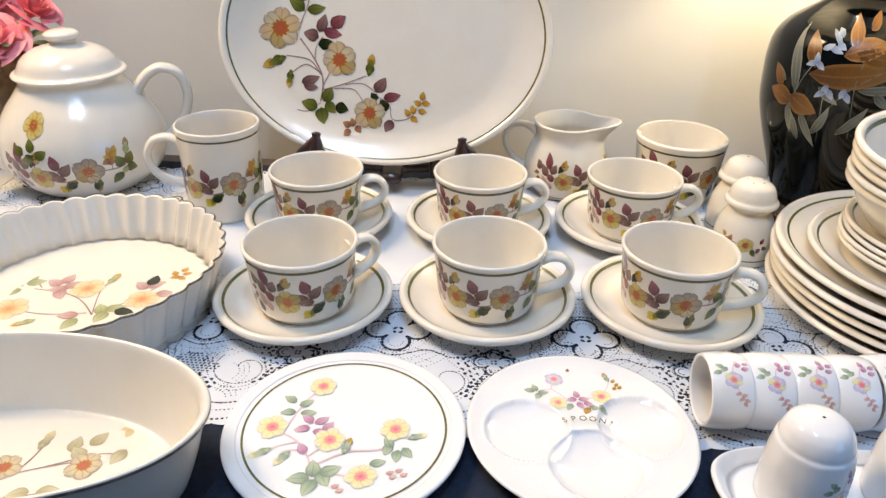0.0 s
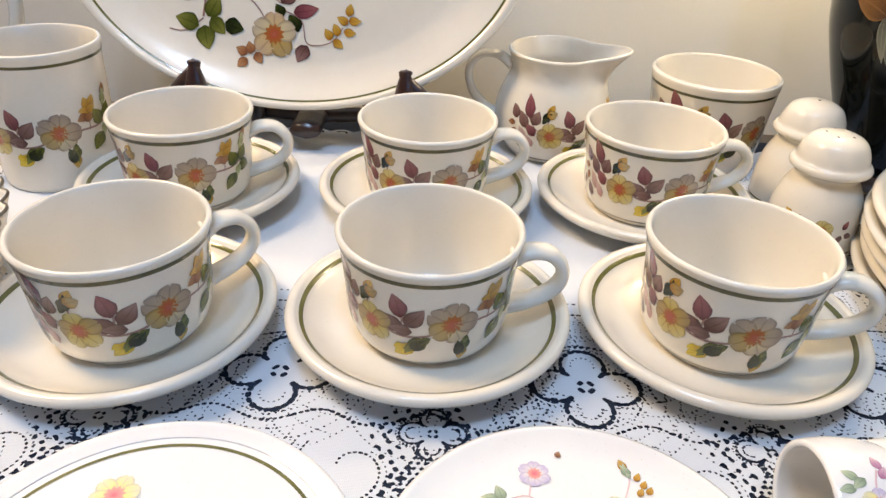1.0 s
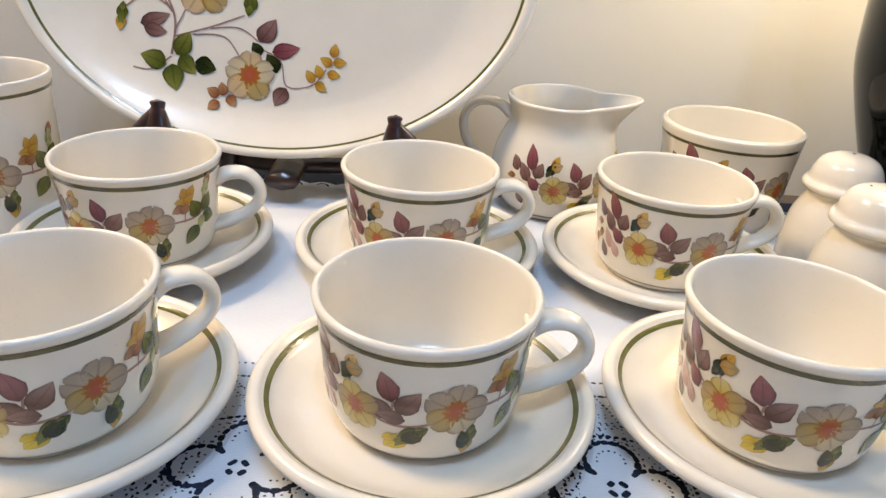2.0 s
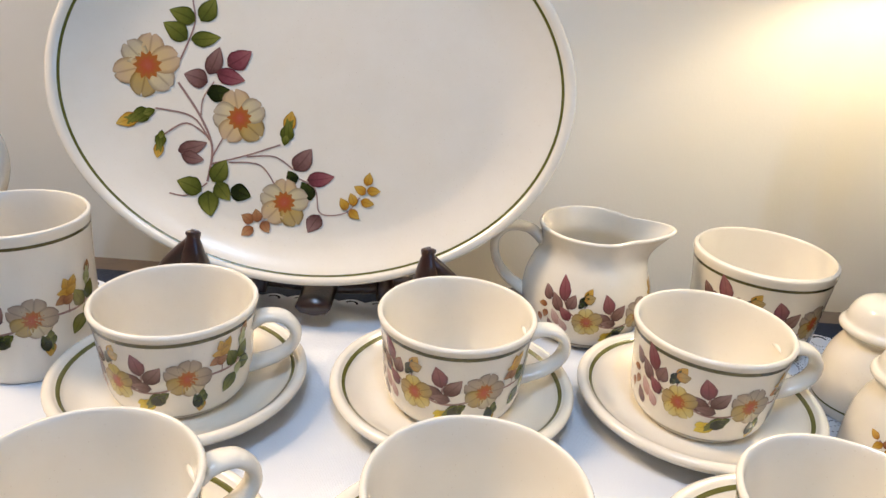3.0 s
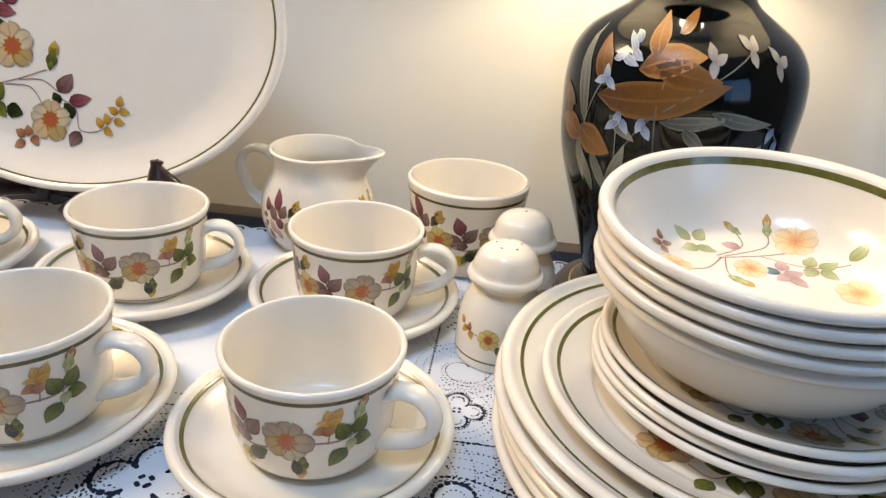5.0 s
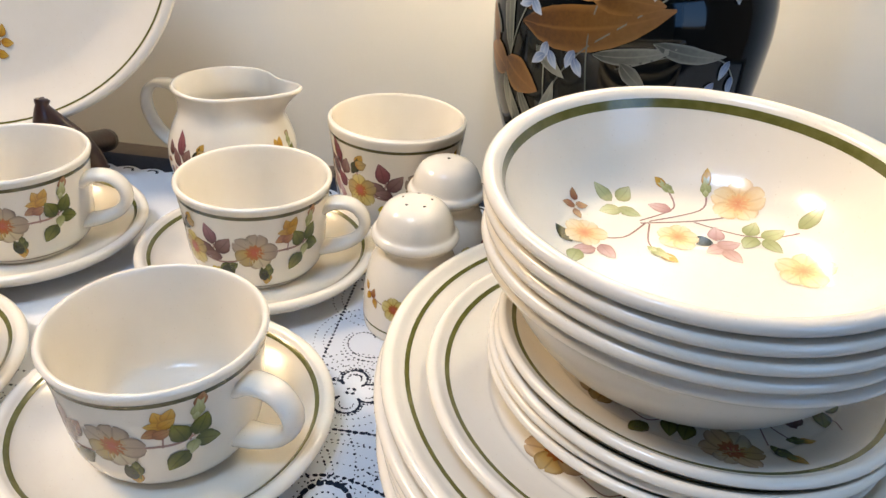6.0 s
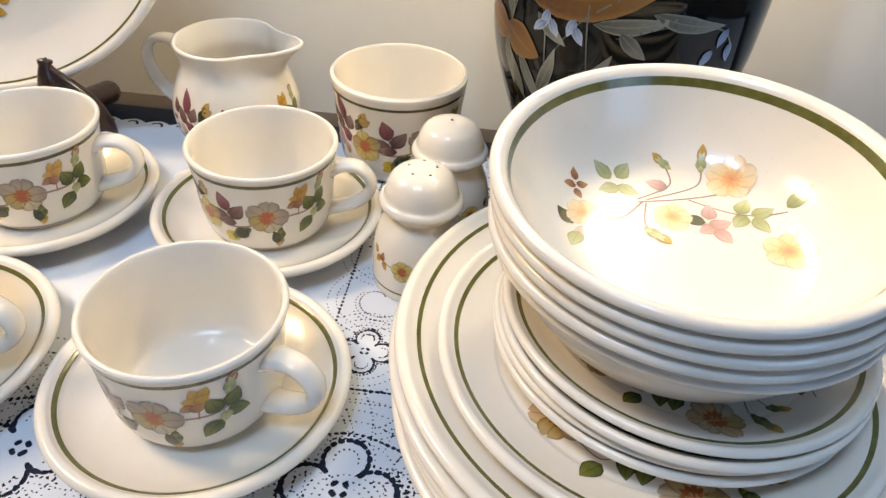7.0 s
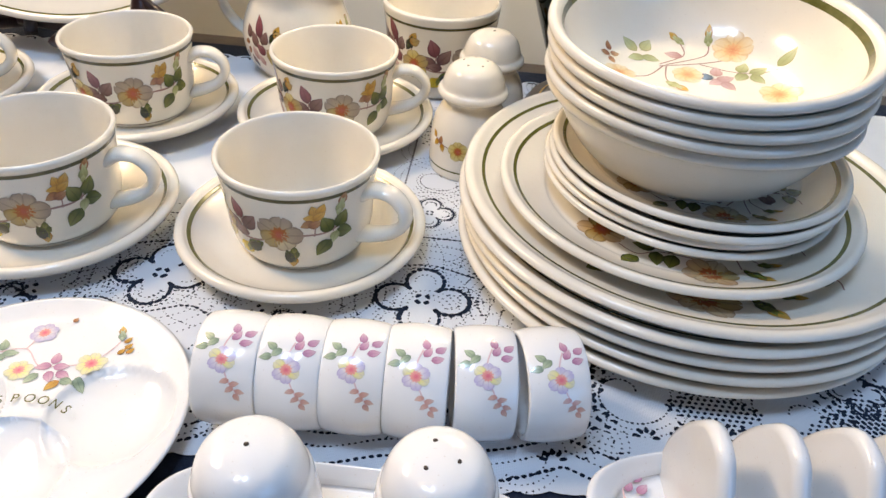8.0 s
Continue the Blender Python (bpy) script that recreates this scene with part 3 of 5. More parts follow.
def sprig(flowers=1):
    """A small bright sprig with lilac and lemon petals."""
    p = Print()
    p.stem([(2, 12), (0, 6), (0, 0), (3, -8), (6, -13)], 0.6, P_BLUSH)
    for x, y, a, m in ((-7, 10, 140, P_SAGE), (-9, 5, 190, P_SAGE), (-5, 7, 220, P_SAGE), (4, 11, 60, P_PLUM), (8, 8, 20, P_PLUM), (3, 15, 100, P_PLUM), (9, 13, 40, P_PLUM)):
        p.leaf(x, y, a, 5.5, 3.4, m)
    p.flower(0, 0, 11.5, (P_LILAC, P_LEMON, P_LILAC), P_ROSY, 6, 90)
    for x, y, a in ((2, -9, 200), (6, -10, 10), (4, -12.5, 220), (8, -13.5, -20), (7, -16, -60)):
        p.leaf(x, y, a, 4, 2.4, P_CORAL)
    return p


# ---------------------------------------------------------------- the setting


def slab(name, x0, y0, z0, x1, y1, z1, mat, label):
    ob = part(name, box(x0, y0, z0, x1, y1, z1), mat, None, "", False)
    return tagged(ob, label, "wall" if "wall" in name else name, "", "structure")


WY = 0.862
slab("wall_north", -1.9, WY, -0.76, 2.1, WY + 0.1, 1.66, WALL, "cream painted plaster wall behind the table")
# west, south and east walls are out of view, added to hold down fill light
slab("wall_west", -2.0, -2.7, -0.76, -1.9, WY + 0.1, 1.66, ROOM, "unseen side wall, dark beige to limit bounced light")
slab("wall_south", -1.9, -2.7, -0.76, 2.1, -2.6, 1.66, ROOM, "unseen wall behind the view, dark beige to limit bounced light")
slab("floor", -2.0, -2.7, -0.84, 2.2, WY + 0.1, -0.76, FLOOR, "brown carpeted floor")
slab("ceiling", -2.0, -2.7, 1.66, 2.2, WY + 0.1, 1.74, CEILING, "plain white painted ceiling")
# the east wall with the window's opening
east = bmesh.new()
for a in ((2.1, -2.7, -0.76, 2.2, -2.1, 1.66), (2.1, -0.7, -0.76, 2.2, WY + 0.1, 1.66), (2.1, -2.1, -0.76, 2.2, -0.7, 0.1), (2.1, -2.1, 1.4, 2.2, -0.7, 1.66)):
    b2 = box(*a)
    me2 = bpy.data.meshes.new("piece")
    b2.to_mesh(me2)
    b2.free()
    east.from_mesh(me2)
    bpy.data.meshes.remove(me2)
tagged(part("wall_east", east, ROOM, None, "", False), "unseen wall with a window opening, dark beige to limit bounced light", "wall", "", "structure")

table = thing("table", pose(0, 0, 0), "dark wooden table against the wall", "table")
part("tabletop", box(-0.85, 0.16, -0.034, 1.0, 0.80, -0.0042, 0.002), SHELF, table, "", False)
for lx in (-0.8, 0.95):
    for ly in (0.22, 0.75):
        part("leg", box(lx - 0.03, ly - 0.03, -0.76, lx + 0.03, ly + 0.03, -0.034, 0.003), SHELF, table, "", False)
navy = part("underlay_cloth", box(-0.8, 0.17, -0.004, 0.95, 0.772, -0.0012), NAVY, None, "", False)
tagged(navy, "dark navy blue cloth under the lace", "tablecloth")

# ---------------------------------------------------------------- the lace cloth


def lace_holes():
    """Holes of the lace as (x, y, half length, half width, turn)."""
    rnd = random.Random(5)
    holes = []

    def chain(pts, gap, a, b, close=False):
        path = spline([(px, py, 0) for px, py in pts], 10)
        if a > 0.001:
            gap, a, b = gap * 0.66, a * 0.68, b * 0.66
        run, want = 0.0, gap / 2
        for p, q in zip(path, path[1:]):
            d = (q - p).length
            while run + d > want and d > 0:
                w = p + (q - p) * ((want - run) / d)
                holes.append((w.x, w.y, a * rnd.uniform(0.72, 1.12), b * rnd.uniform(0.75, 1.15), math.atan2(q.y - p.y, q.x - p.x) + rnd.uniform(-0.15, 0.15)))
                want += gap
            run += d

    def ring(x, y, r, n, a, b, start=0.0, span=360.0):
        for k in range(n):
            t = radians(start + span * k / n)
            holes.append((x + r * math.cos(t), y + r * math.sin(t), a * rnd.uniform(0.8, 1.1), b * rnd.uniform(0.8, 1.15), t + math.pi / 2))

    def quatrefoil(x, y, s=1.0):
        ring(x, y, 0.0024 * s, 4, 0.0014 * s, 0.0009 * s, 45)
        for k in range(4):
            t = radians(90 * k)
            cx, cy = x + 0.0105 * s * math.cos(t), y + 0.0105 * s * math.sin(t)
            ring(cx, cy, 0.0074 * s, 13, 0.00135 * s, 0.0009 * s, 90 * k - 122, 272)
            ring(cx, cy, 0.0092 * s, 18, 0.0006, 0.0005, 90 * k - 108, 232)
            ring(cx, cy, 0.0040 * s, 9, 0.0006, 0.00055, 90 * k - 100, 220)

    def scroll(x, y, turn, hand, s=1.0):
        pts = []
        for k in range(22):
            t = k / 21
            r = (0.006 + 0.021 * t) * s
            a = radians(turn) + hand * t * 6.6
            pts.append((x + r * math.cos(a), y + r * math.sin(a)))
        chain(pts, 0.0042 * s, 0.0016 * s, 0.0011 * s)
        chain([(x + (p - x) * 1.22, y + (q - y) * 1.22) for p, q in pts[6:]], 0.0024, 0.00065, 0.00055)
        chain([(x + (p - x) * 1.42, y + (q - y) * 1.42) for p, q in pts[10:]], 0.0026, 0.0006, 0.0005)

    def web(x, y, w, h):
        """A lozenge of round holes in rows."""
        step = 0.0031
        for i in range(-int(h / step), int(h / step) + 1):
            for j in range(-int(w / step), int(w / step) + 1):
                px, py = (j + 0.5 * (i % 2)) * step, i * step * 0.87
                if abs(px) / w + abs(py) / h < 1:
                    holes.append((x + px, y + py, 0.00098, 0.0008, 0.6))

    def fan(x, y, turn, n, r0, r1):
        """Curved rays of pin holes."""
        for k in range(n):
            a = radians(turn + (k - (n - 1) / 2) * 17)
            b = a + 0.35
            chain([(x + r0 * math.cos(a), y + r0 * math.sin(a)), (x + (r0 + r1) / 2 * math.cos((a + b) / 2), y + (r0 + r1) / 2 * math.sin((a + b) / 2)),
                   (x + r1 * math.cos(b), y + r1 * math.sin(b))], 0.0023, 0.0006, 0.0005)

    def vine(pts, gap, a, b, off):
        """A chain of paired holes with single ones between."""
        path = spline([(px, py, 0) for px, py in pts], 10)
        run, want, n = 0.0, gap / 2, 0
        for p, q in zip(path, path[1:]):
            d = (q - p).length
            while run + d > want and d > 0:
                w = p + (q - p) * ((want - run) / d)
                t = math.atan2(q.y - p.y, q.x - p.x)
                for side in ((-1, 1) if n % 3 else (-1.6, 0, 1.6)):
                    o = side * off
                    holes.append((w.x - o * math.sin(t), w.y + o * math.cos(t), 0.8 * a * rnd.uniform(0.7, 1.15), 0.8 * b * rnd.uniform(0.75, 1.15), t + rnd.uniform(-0.5, 0.5)))
                want += 0.82 * gap
                n += 1
            run += d

    tile, x0 = 0.142, 0.276
    for k in range(-6, 4):
        cx = x0 + tile * k
        quatrefoil(cx, 0.459, 1.4)
        for d, r1 in ((45, 0.056), (135, 0.056), (225, 0.048), (315, 0.048)):
            fan(cx, 0.459, d, 6, 0.027, r1)
        ring(cx, 0.459, 0.0262, 60, 0.0006, 0.0005)
        for r, n in ((0.036, 80), (0.0425, 92), (0.049, 104)):
            ring(cx, 0.459, r, n, 0.0006, 0.0005)
        mx = cx + tile / 2
        for r, n in ((0.030, 64), (0.037, 80)):
            ring(mx, 0.446, r, n, 0.0006, 0.0005)
        scroll(mx - 0.018, 0.466, 200, 1, 0.95)
        scroll(mx + 0.022, 0.462, -20, -1, 0.95)
        quatrefoil(mx + 0.002, 0.425, 0.8)
        fan(mx, 0.486, 90, 9, 0.010, 0.034)
        scroll(cx - 0.040, 0.408, 20, 1, 0.85)
        scroll(cx + 0.040, 0.404, 160, -1, 0.85)
        web(cx, 0.404, 0.024, 0.018)
        vine([(cx - 0.064, 0.440), (cx - 0.052, 0.420), (cx - 0.058, 0.402), (cx - 0.046, 0.386)], 0.0062, 0.0019, 0.0013, 0.0026)
        vine([(cx + 0.064, 0.440), (cx + 0.050, 0.424), (cx + 0.062, 0.404), (cx + 0.052, 0.384)], 0.0062, 0.0019, 0.0013, 0.0026)
        vine([(cx - 0.022, 0.392), (cx - 0.006, 0.384), (cx + 0.008, 0.392), (cx + 0.024, 0.384)], 0.0060, 0.0019, 0.0013, 0.0025)
        web(mx, 0.398, 0.016, 0.020)
        fan(mx, 0.400, -90, 7, 0.008, 0.028)
        fan(cx, 0.398, 250, 6, 0.014, 0.030)
        for y, gap, a, b in ((0.492, 0.0047, 0.0019, 0.0012), (0.379, 0.0045, 0.0018, 0.0012), (0.372, 0.0026, 0.0008, 0.0006), (0.3635, 0.0050, 0.0018, 0.0013)):
            chain([(cx - 0.071, y), (cx - 0.035, y - 0.012), (cx, y - 0.004), (cx + 0.035, y - 0.012), (cx + 0.071, y)], gap, a, b)
        chain([(cx - 0.071, 0.437), (cx - 0.045, 0.428), (cx - 0.024, 0.436), (cx, 0.428), (cx + 0.024, 0.436), (cx + 0.045, 0.428), (cx + 0.071, 0.437)], 0.0043, 0.0017, 0.0012)
        chain([(cx - 0.071, 0.502), (cx, 0.506), (cx + 0.071, 0.502)], 0.0024, 0.0006, 0.0005)
        chain([(cx - 0.071, 0.512), (cx, 0.514), (cx + 0.071, 0.512)], 0.0048, 0.0019, 0.0012)
    web(0.490, 0.396, 0.036, 0.028)
    # loose sprays of pin holes and short runs of larger holes all through the border
    for n in range(170):
        px, py, turn, r0 = rnd.uniform(-0.44, 0.60), rnd.uniform(0.362, 0.512), rnd.uniform(0, 360), rnd.uniform(0.006, 0.014)
        if abs(px - 0.49) < 0.055 and py < 0.44:
            continue
        for k in range(3):
            rr = r0 + 0.0034 * k
            span = rnd.uniform(70, 120)
            ring(px, py, rr, max(int(radians(span) * rr / 0.0025), 3), 0.00062, 0.00052, turn, span)
    for n in range(9):
        for row in range(2):
            px, py, turn = 0.345 + 0.030 * n + 0.012 * row + rnd.uniform(-0.004, 0.004), 0.366 + 0.019 * row + rnd.uniform(-0.003, 0.003), rnd.uniform(60, 120)
            for k in range(5):
                a = radians(turn + (k - 2) * 40)
                holes.append((px + 0.0044 * math.cos(a), py + 0.0044 * math.sin(a), 0.0018, 0.0009, a))
    # the hem of the plain middle, and the lace beyond its right and left ends
    chain([(-0.24, 0.524), (0.0, 0.5235), (0.246, 0.524)], 0.0052, 0.0016, 0.0009)
    for sx, hand in ((0.251, 1), (-0.245, -1)):
        chain([(sx, 0.525), (sx + 0.001, 0.63), (sx, 0.735)], 0.0046, 0.0018, 0.0012)
        for i in range(6):
            for j in range(6):
                mx, my = sx + hand * (0.020 + 0.042 * j), 0.540 + 0.040 * i
                kind = (i + 2 * j) % 3
                ring(mx, my, 0.0235, 54, 0.0006, 0.0005)
                ring(mx, my, 0.0285, 64, 0.0006, 0.0005)
                if kind == 0:
                    quatrefoil(mx, my, 0.85)
                    ring(mx, my, 0.019, 44, 0.0006, 0.0005)
                elif kind == 1:
                    scroll(mx, my, 40 * i, hand, 0.72)
                else:
                    vine([(mx - 0.014, my + 0.012), (mx, my), (mx - 0.004, my - 0.014)], 0.0058, 0.0017, 0.0012, 0.0024)
                    fan(mx + hand * 0.006, my, 0, 6, 0.006, 0.020)
    # the scalloped back edge
    for k in range(60):
        ring(-0.5 + 0.019 * k, 0.743, 0.0042, 5, 0.0014, 0.0010, 10, 160)
    return holes


def lace_edge(x):
    """Where the front and the back edge of the cloth run."""
    front = 0.352 - 0.006 * abs(math.sin(math.pi * (x - 0.277 + 0.071) / 0.142)) - 0.0016 * abs(math.sin(math.pi * x / 0.0142))
    back = 0.746 + 0.0042 * abs(math.sin(math.pi * (x + 0.5) / 0.019 + math.pi / 2))
    return front, back


def lace_sheet():
    """A real sheet with real holes: its outline follows the level line of a field on a fine grid."""
    step, xa, xb, ya, yb = 0.00075, -0.46, 0.62, 0.338, 0.756
    nx, ny = int((xb - xa) / step), int((yb - ya) / step)
    nx, ny = nx - nx % 4, ny - ny % 4
    gx, gy = xa + step * np.arange(nx + 1), ya + step * np.arange(ny + 1)
    edges = np.array([lace_edge(x) for x in gx])
    field = np.minimum(gy[None, :] - edges[:, :1], edges[:, 1:] - gy[None, :])
    for hx, hy, a, b, turn in lace_holes():
        reach = max(a, b) + 0.0022
        i0, i1 = int((hx - reach - xa) / step), int((hx + reach - xa) / step) + 2
        j0, j1 = int((hy - reach - ya) / step), int((hy + reach - ya) / step) + 2
        if i0 < 0 or j0 < 0 or i1 > nx or j1 > ny:
            continue
        dx, dy = gx[i0:i1, None] - hx, gy[None, j0:j1] - hy
        u, v = dx * math.cos(turn) + dy * math.sin(turn), -dx * math.sin(turn) + dy * math.cos(turn)
        d = ((np.abs(u) / a) ** 3.6 + (np.abs(v) / b) ** 3.6) ** (1 / 3.6)
        field[i0:i1, j0:j1] = np.minimum(field[i0:i1, j0:j1], (d - 1) * min(a, b))
    solid = field > 0
    cells = solid[:-1, :-1].astype(int) + solid[1:, :-1] + solid[1:, 1:] + solid[:-1, 1:]
    verts, faces, index = [], [], {}

    def height(x, y):
        return 0.0006 * math.sin(9 * x + 4 * y) * math.sin(11 * y)

    def vertex(key, x, y):
        if key not in index:
            index[key] = len(verts)
            verts.append((x, y, height(x, y)))
        return index[key]

    def corner(i, j):
        return vertex((i, j), gx[i], gy[j])

    def cut(i, j, k, m):
        if (k, m) < (i, j):
            i, j, k, m = k, m, i, j
        t = field[i, j] / (field[i, j] - field[k, m])
        return vertex((i, j, k, m), gx[i] + (gx[k] - gx[i]) * t, gy[j] + (gy[m] - gy[j]) * t)

    for bi in range(0, nx, 4):
        for bj in range(0, ny, 4):
            block = cells[bi:bi + 4, bj:bj + 4]
            if block.min() == 4:
                faces.append((corner(bi, bj), corner(bi + 4, bj), corner(bi + 4, bj + 4), corner(bi, bj + 4)))
                continue
            for i in range(bi, bi + 4):
                for j in range(bj, bj + 4):
                    c = cells[i, j]
                    if c == 0:
                        continue
                    loop = ((i, j), (i + 1, j), (i + 1, j + 1), (i, j + 1))
                    if c == 4:
                        faces.append(tuple(corner(*p) for p in loop))
                        continue
                    poly = []
                    for p, q in zip(loop, loop[1:] + loop[:1]):
                        if solid[p]:
                            poly.append(corner(*p))
                        if solid[p] != solid[q]:
                            poly.append(cut(*p, *q))
                    if len(poly) > 2:
                        faces.append(tuple(poly))
    me = bpy.data.meshes.new("lace")
    me.from_pydata(verts, [], faces)
    me.materials.append(LACE)
    return me


cloth_ob = new("lace_tablecloth", lace_sheet())
tagged(cloth_ob, "white cotton lace tablecloth with a plain middle", "tablecloth")
for name, x0, x1 in (("cloth_end", -0.78, -0.4605), ("cloth_end", 0.6205, 0.93)):
    part(name, box(x0, 0.345, -0.0011, x1, 0.746, 0.0), LACE, cloth_ob, "", False)

# ---------------------------------------------------------------- cups and saucers
CUP = [(0.0, 0.0026), (0.026, 0.0026), (0.0275, 0.0), (0.0308, 0.0), (0.0326, 0.0018), (0.0358, 0.0060), (0.0380, 0.0140), (0.0392, 0.0260), (0.0402, 0.0390), (0.0416, 0.0494),
       (0.0428, 0.0538), (0.0430, 0.0554), (0.0418, 0.0566), (0.0403, 0.0557), (0.0393, 0.0510), (0.0379, 0.0390), (0.0368, 0.0260), (0.0352, 0.0150), (0.0315, 0.0074), (0.0210, 0.0050), (0.0, 0.0047)]
CUP = [(r * 1.016, h) for r, h in CUP]
CUP_OUT = CUP[2:12]


def band(profile, z0, z1, mat, parent, name="rim_band", lift=0.00012):
    rows = [(at_height(profile, z0 + (z1 - z0) * k / 3) + lift, z0 + (z1 - z0) * k / 3) for k in range(4)]
    return part(name, lathe(rows, 72, 1), mat, parent, "olive green painted band")


def cup_at(m):
    c = thing("teacup", m, "cream stoneware teacup with autumn flowers and olive rim line", "cup", "six teacups")
    part("bowl", lathe(CUP, 80), CREAM, c)
    band(CUP_OUT, 0.0496, 0.0520, CUP_LINE, c)
    ring = [(at_height(CUP_OUT, 0.0032) + 0.0001, 0.0032), (at_height(CUP_OUT, 0.0045) + 0.0001, 0.0045)]
    part("foot_line", lathe(ring, 72, 1), BROWN_EDGE, c, "thin brown line round the foot")
    part("handle", sweep([(0.0395, 0, 0.0405), (0.0465, 0, 0.0440), (0.0560, 0, 0.0435), (0.0625, 0, 0.0370), (0.0630, 0, 0.0290), (0.0575, 0, 0.0215), (0.0480, 0, 0.0165), (0.0370, 0, 0.0135)],
                         0.0118, 0.0066, 14, 5, taper=lambda t: 1.0 + 0.28 * abs(2 * t - 1) ** 3), CREAM, c)
    garland().lay(wrap(CUP_OUT, 0.0285, -74, 1.10), c)
    return c


SAUCER = [(0.0, 0.0020), (0.034, 0.0020), (0.0360, 0.0), (0.0385, 0.0), (0.0400, 0.0016), (0.0520, 0.0056), (0.0640, 0.0102), (0.0675, 0.0124), (0.0693, 0.0150), (0.0690, 0.0170),
          (0.0672, 0.0183), (0.0648, 0.0180), (0.0630, 0.0164), (0.0612, 0.0152), (0.0580, 0.0124), (0.0500, 0.0080), (0.0400, 0.0055), (0.0300, 0.0050), (0.0, 0.0050)]


def plate_rise(profile):
    """The height of a plate's upper face over its middle, by the distance from the middle."""
    up = spline([(r, z, 0) for r, z in profile], 4)
    top = max(range(len(up)), key=lambda i: up[i][1])
    rs = [p[0] for p in up[top:]][::-1]
    zs = [p[1] for p in up[top:]][::-1]
    return lambda r: float(np.interp(r, rs, zs))


def line_on(profile, r0, r1, mat, parent, lift=0.00015, name="rim_line"):
    z = plate_rise(profile)
    return part(name, lathe([(r0 + (r1 - r0) * k / 3, z(r0 + (r1 - r0) * k / 3) + lift) for k in range(4)], 96, 1), mat, parent, "olive green painted line")


def saucer_at(m):
    s = thing("saucer", m, "cream stoneware saucer with olive green line under a teacup", "saucer", "six saucers")
    part("dish", lathe(SAUCER, 96), CREAM, s)
    line_on(SAUCER, 0.0606, 0.0626, OLIVE, s)
    return s


SETS = [(-0.0844, 0.4816, 35), (0.0586, 0.4934, 2), (0.2027, 0.4980, -17), (-0.1027, 0.6209, 11), (0.0496, 0.6300, 8), (0.1925, 0.6360, 2)]
saucer, cup = None, None
for x, y, turn in SETS:
    ms, mc = pose(x, y, 0.0006, 0, 0, turn * 3), pose(x, y, 0.0057, 0, 0, turn)
    saucer = copy_thing(saucer, ms) if saucer else saucer_at(ms)
    cup = copy_thing(cup, mc) if cup else cup_at(mc)

# ---------------------------------------------------------------- platter on its stand
PC, LEANS = Vector((-0.0528, 0.7470, 0.1533)), 73.6
PLATTER = [(0.0, 0.0035), (0.68, 0.0035), (0.72, 0.0), (0.75, 0.0), (0.78, 0.003), (0.90, 0.010), (0.97, 0.0150), (0.992, 0.0180), (1.0, 0.0205), (0.995, 0.0228), (0.980, 0.0236), (0.966, 0.0230),
           (0.955, 0.0214), (0.945, 0.0205), (0.92, 0.0186), (0.86, 0.0138), (0.79, 0.0096), (0.71, 0.0074), (0.5, 0.0070), (0.0, 0.0070)]


PLATTER = [(r, h * 0.8) for r, h in PLATTER]


def oval(a, b):
    return lambda r, z, t: (a * r * math.cos(t), b * r * math.sin(t), z)


platter = thing("oval_platter", Matrix.Translation(PC) @ pose(0, 0, 0, LEANS, 0, 0) @ pose(0, 0, -0.0058, 0, 0, 0), "large cream oval platter with autumn flower spray, propped on a stand", "platter")
part("dish", lathe(PLATTER, 128, 4, oval(0.1690, 0.1275)), CREAM, platter)
prz = plate_rise(PLATTER)
part("rim_line", lathe([(0.944 + 0.010 * k / 3, prz(0.944 + 0.010 * k / 3) + 0.00018) for k in range(4)], 128, 1, oval(0.1690, 0.1275)), OLIVE, platter, "olive green painted line")


def on_platter(x, y, lift):
    px, py = 0.0002 + 0.00106 * x, -0.0022 + 0.00103 * y
    return Vector((px, py, prz(math.hypot(px / 0.1690, py / 0.1275)) + lift))


spray().lay(on_platter, platter, "floral_print", "", 0.0003)

stand = thing("plate_stand", pose(-0.0445, 0.70, 0), "dark stained wooden plate stand holding the oval platter", "stand")
for sx in (-0.0745, 0.0745):
    out = 1 if sx > 0 else -1
    part("arm", sweep([(sx, -0.0035, 0.069), (sx, -0.0055, 0.062), (sx, -0.0055, 0.050), (sx, 0.000, 0.038), (sx * 0.98, 0.014, 0.027), (sx * 0.94, 0.035, 0.020), (sx * 0.9, 0.070, 0.010)],
                     0.0125, 0.012, 14, 5, (1, 0, 0), lambda t: 0.50 + 0.30 * math.sin(math.pi * min(t / 0.10, 1)) * (t < 0.1) + 0.95 * min(max(t - 0.06, 0) * 3.2, 1)), BLACK_WOOD, stand)
    part("foot", sweep([(sx + out * 0.024, 0.004, 0.004), (sx + out * 0.024, 0.002, 0.024), (sx + out * 0.019, -0.001, 0.040), (sx + out * 0.009, -0.004, 0.053), (sx + out * 0.001, -0.005, 0.062), (sx - out * 0.002, -0.004, 0.069)],
                      0.012, 0.013, 12, 5, (0, 1, 0), lambda t: 1.35 - 0.85 * t), BLACK_WOOD, stand)
    part("upright", sweep([(sx * 0.6, 0.030, 0.012), (sx * 0.55, 0.055, 0.08), (sx * 0.45, 0.080, 0.16)], 0.012, 0.008, 8, 4, (1, 0, 0)), BLACK_WOOD, stand)
part("crossbar", sweep([(-0.066, 0.046, 0.018), (0.0, 0.040, 0.016), (0.066, 0.046, 0.018)], 0.012, 0.014, 8, 4, (0, 0, 1)), BLACK_WOOD, stand)
part("peg", sweep([(0, 0.0, 0.018), (0, 0.03, 0.020)], 0.024, 0.012, 8, 3, (1, 0, 0)), BLACK_WOOD, stand)

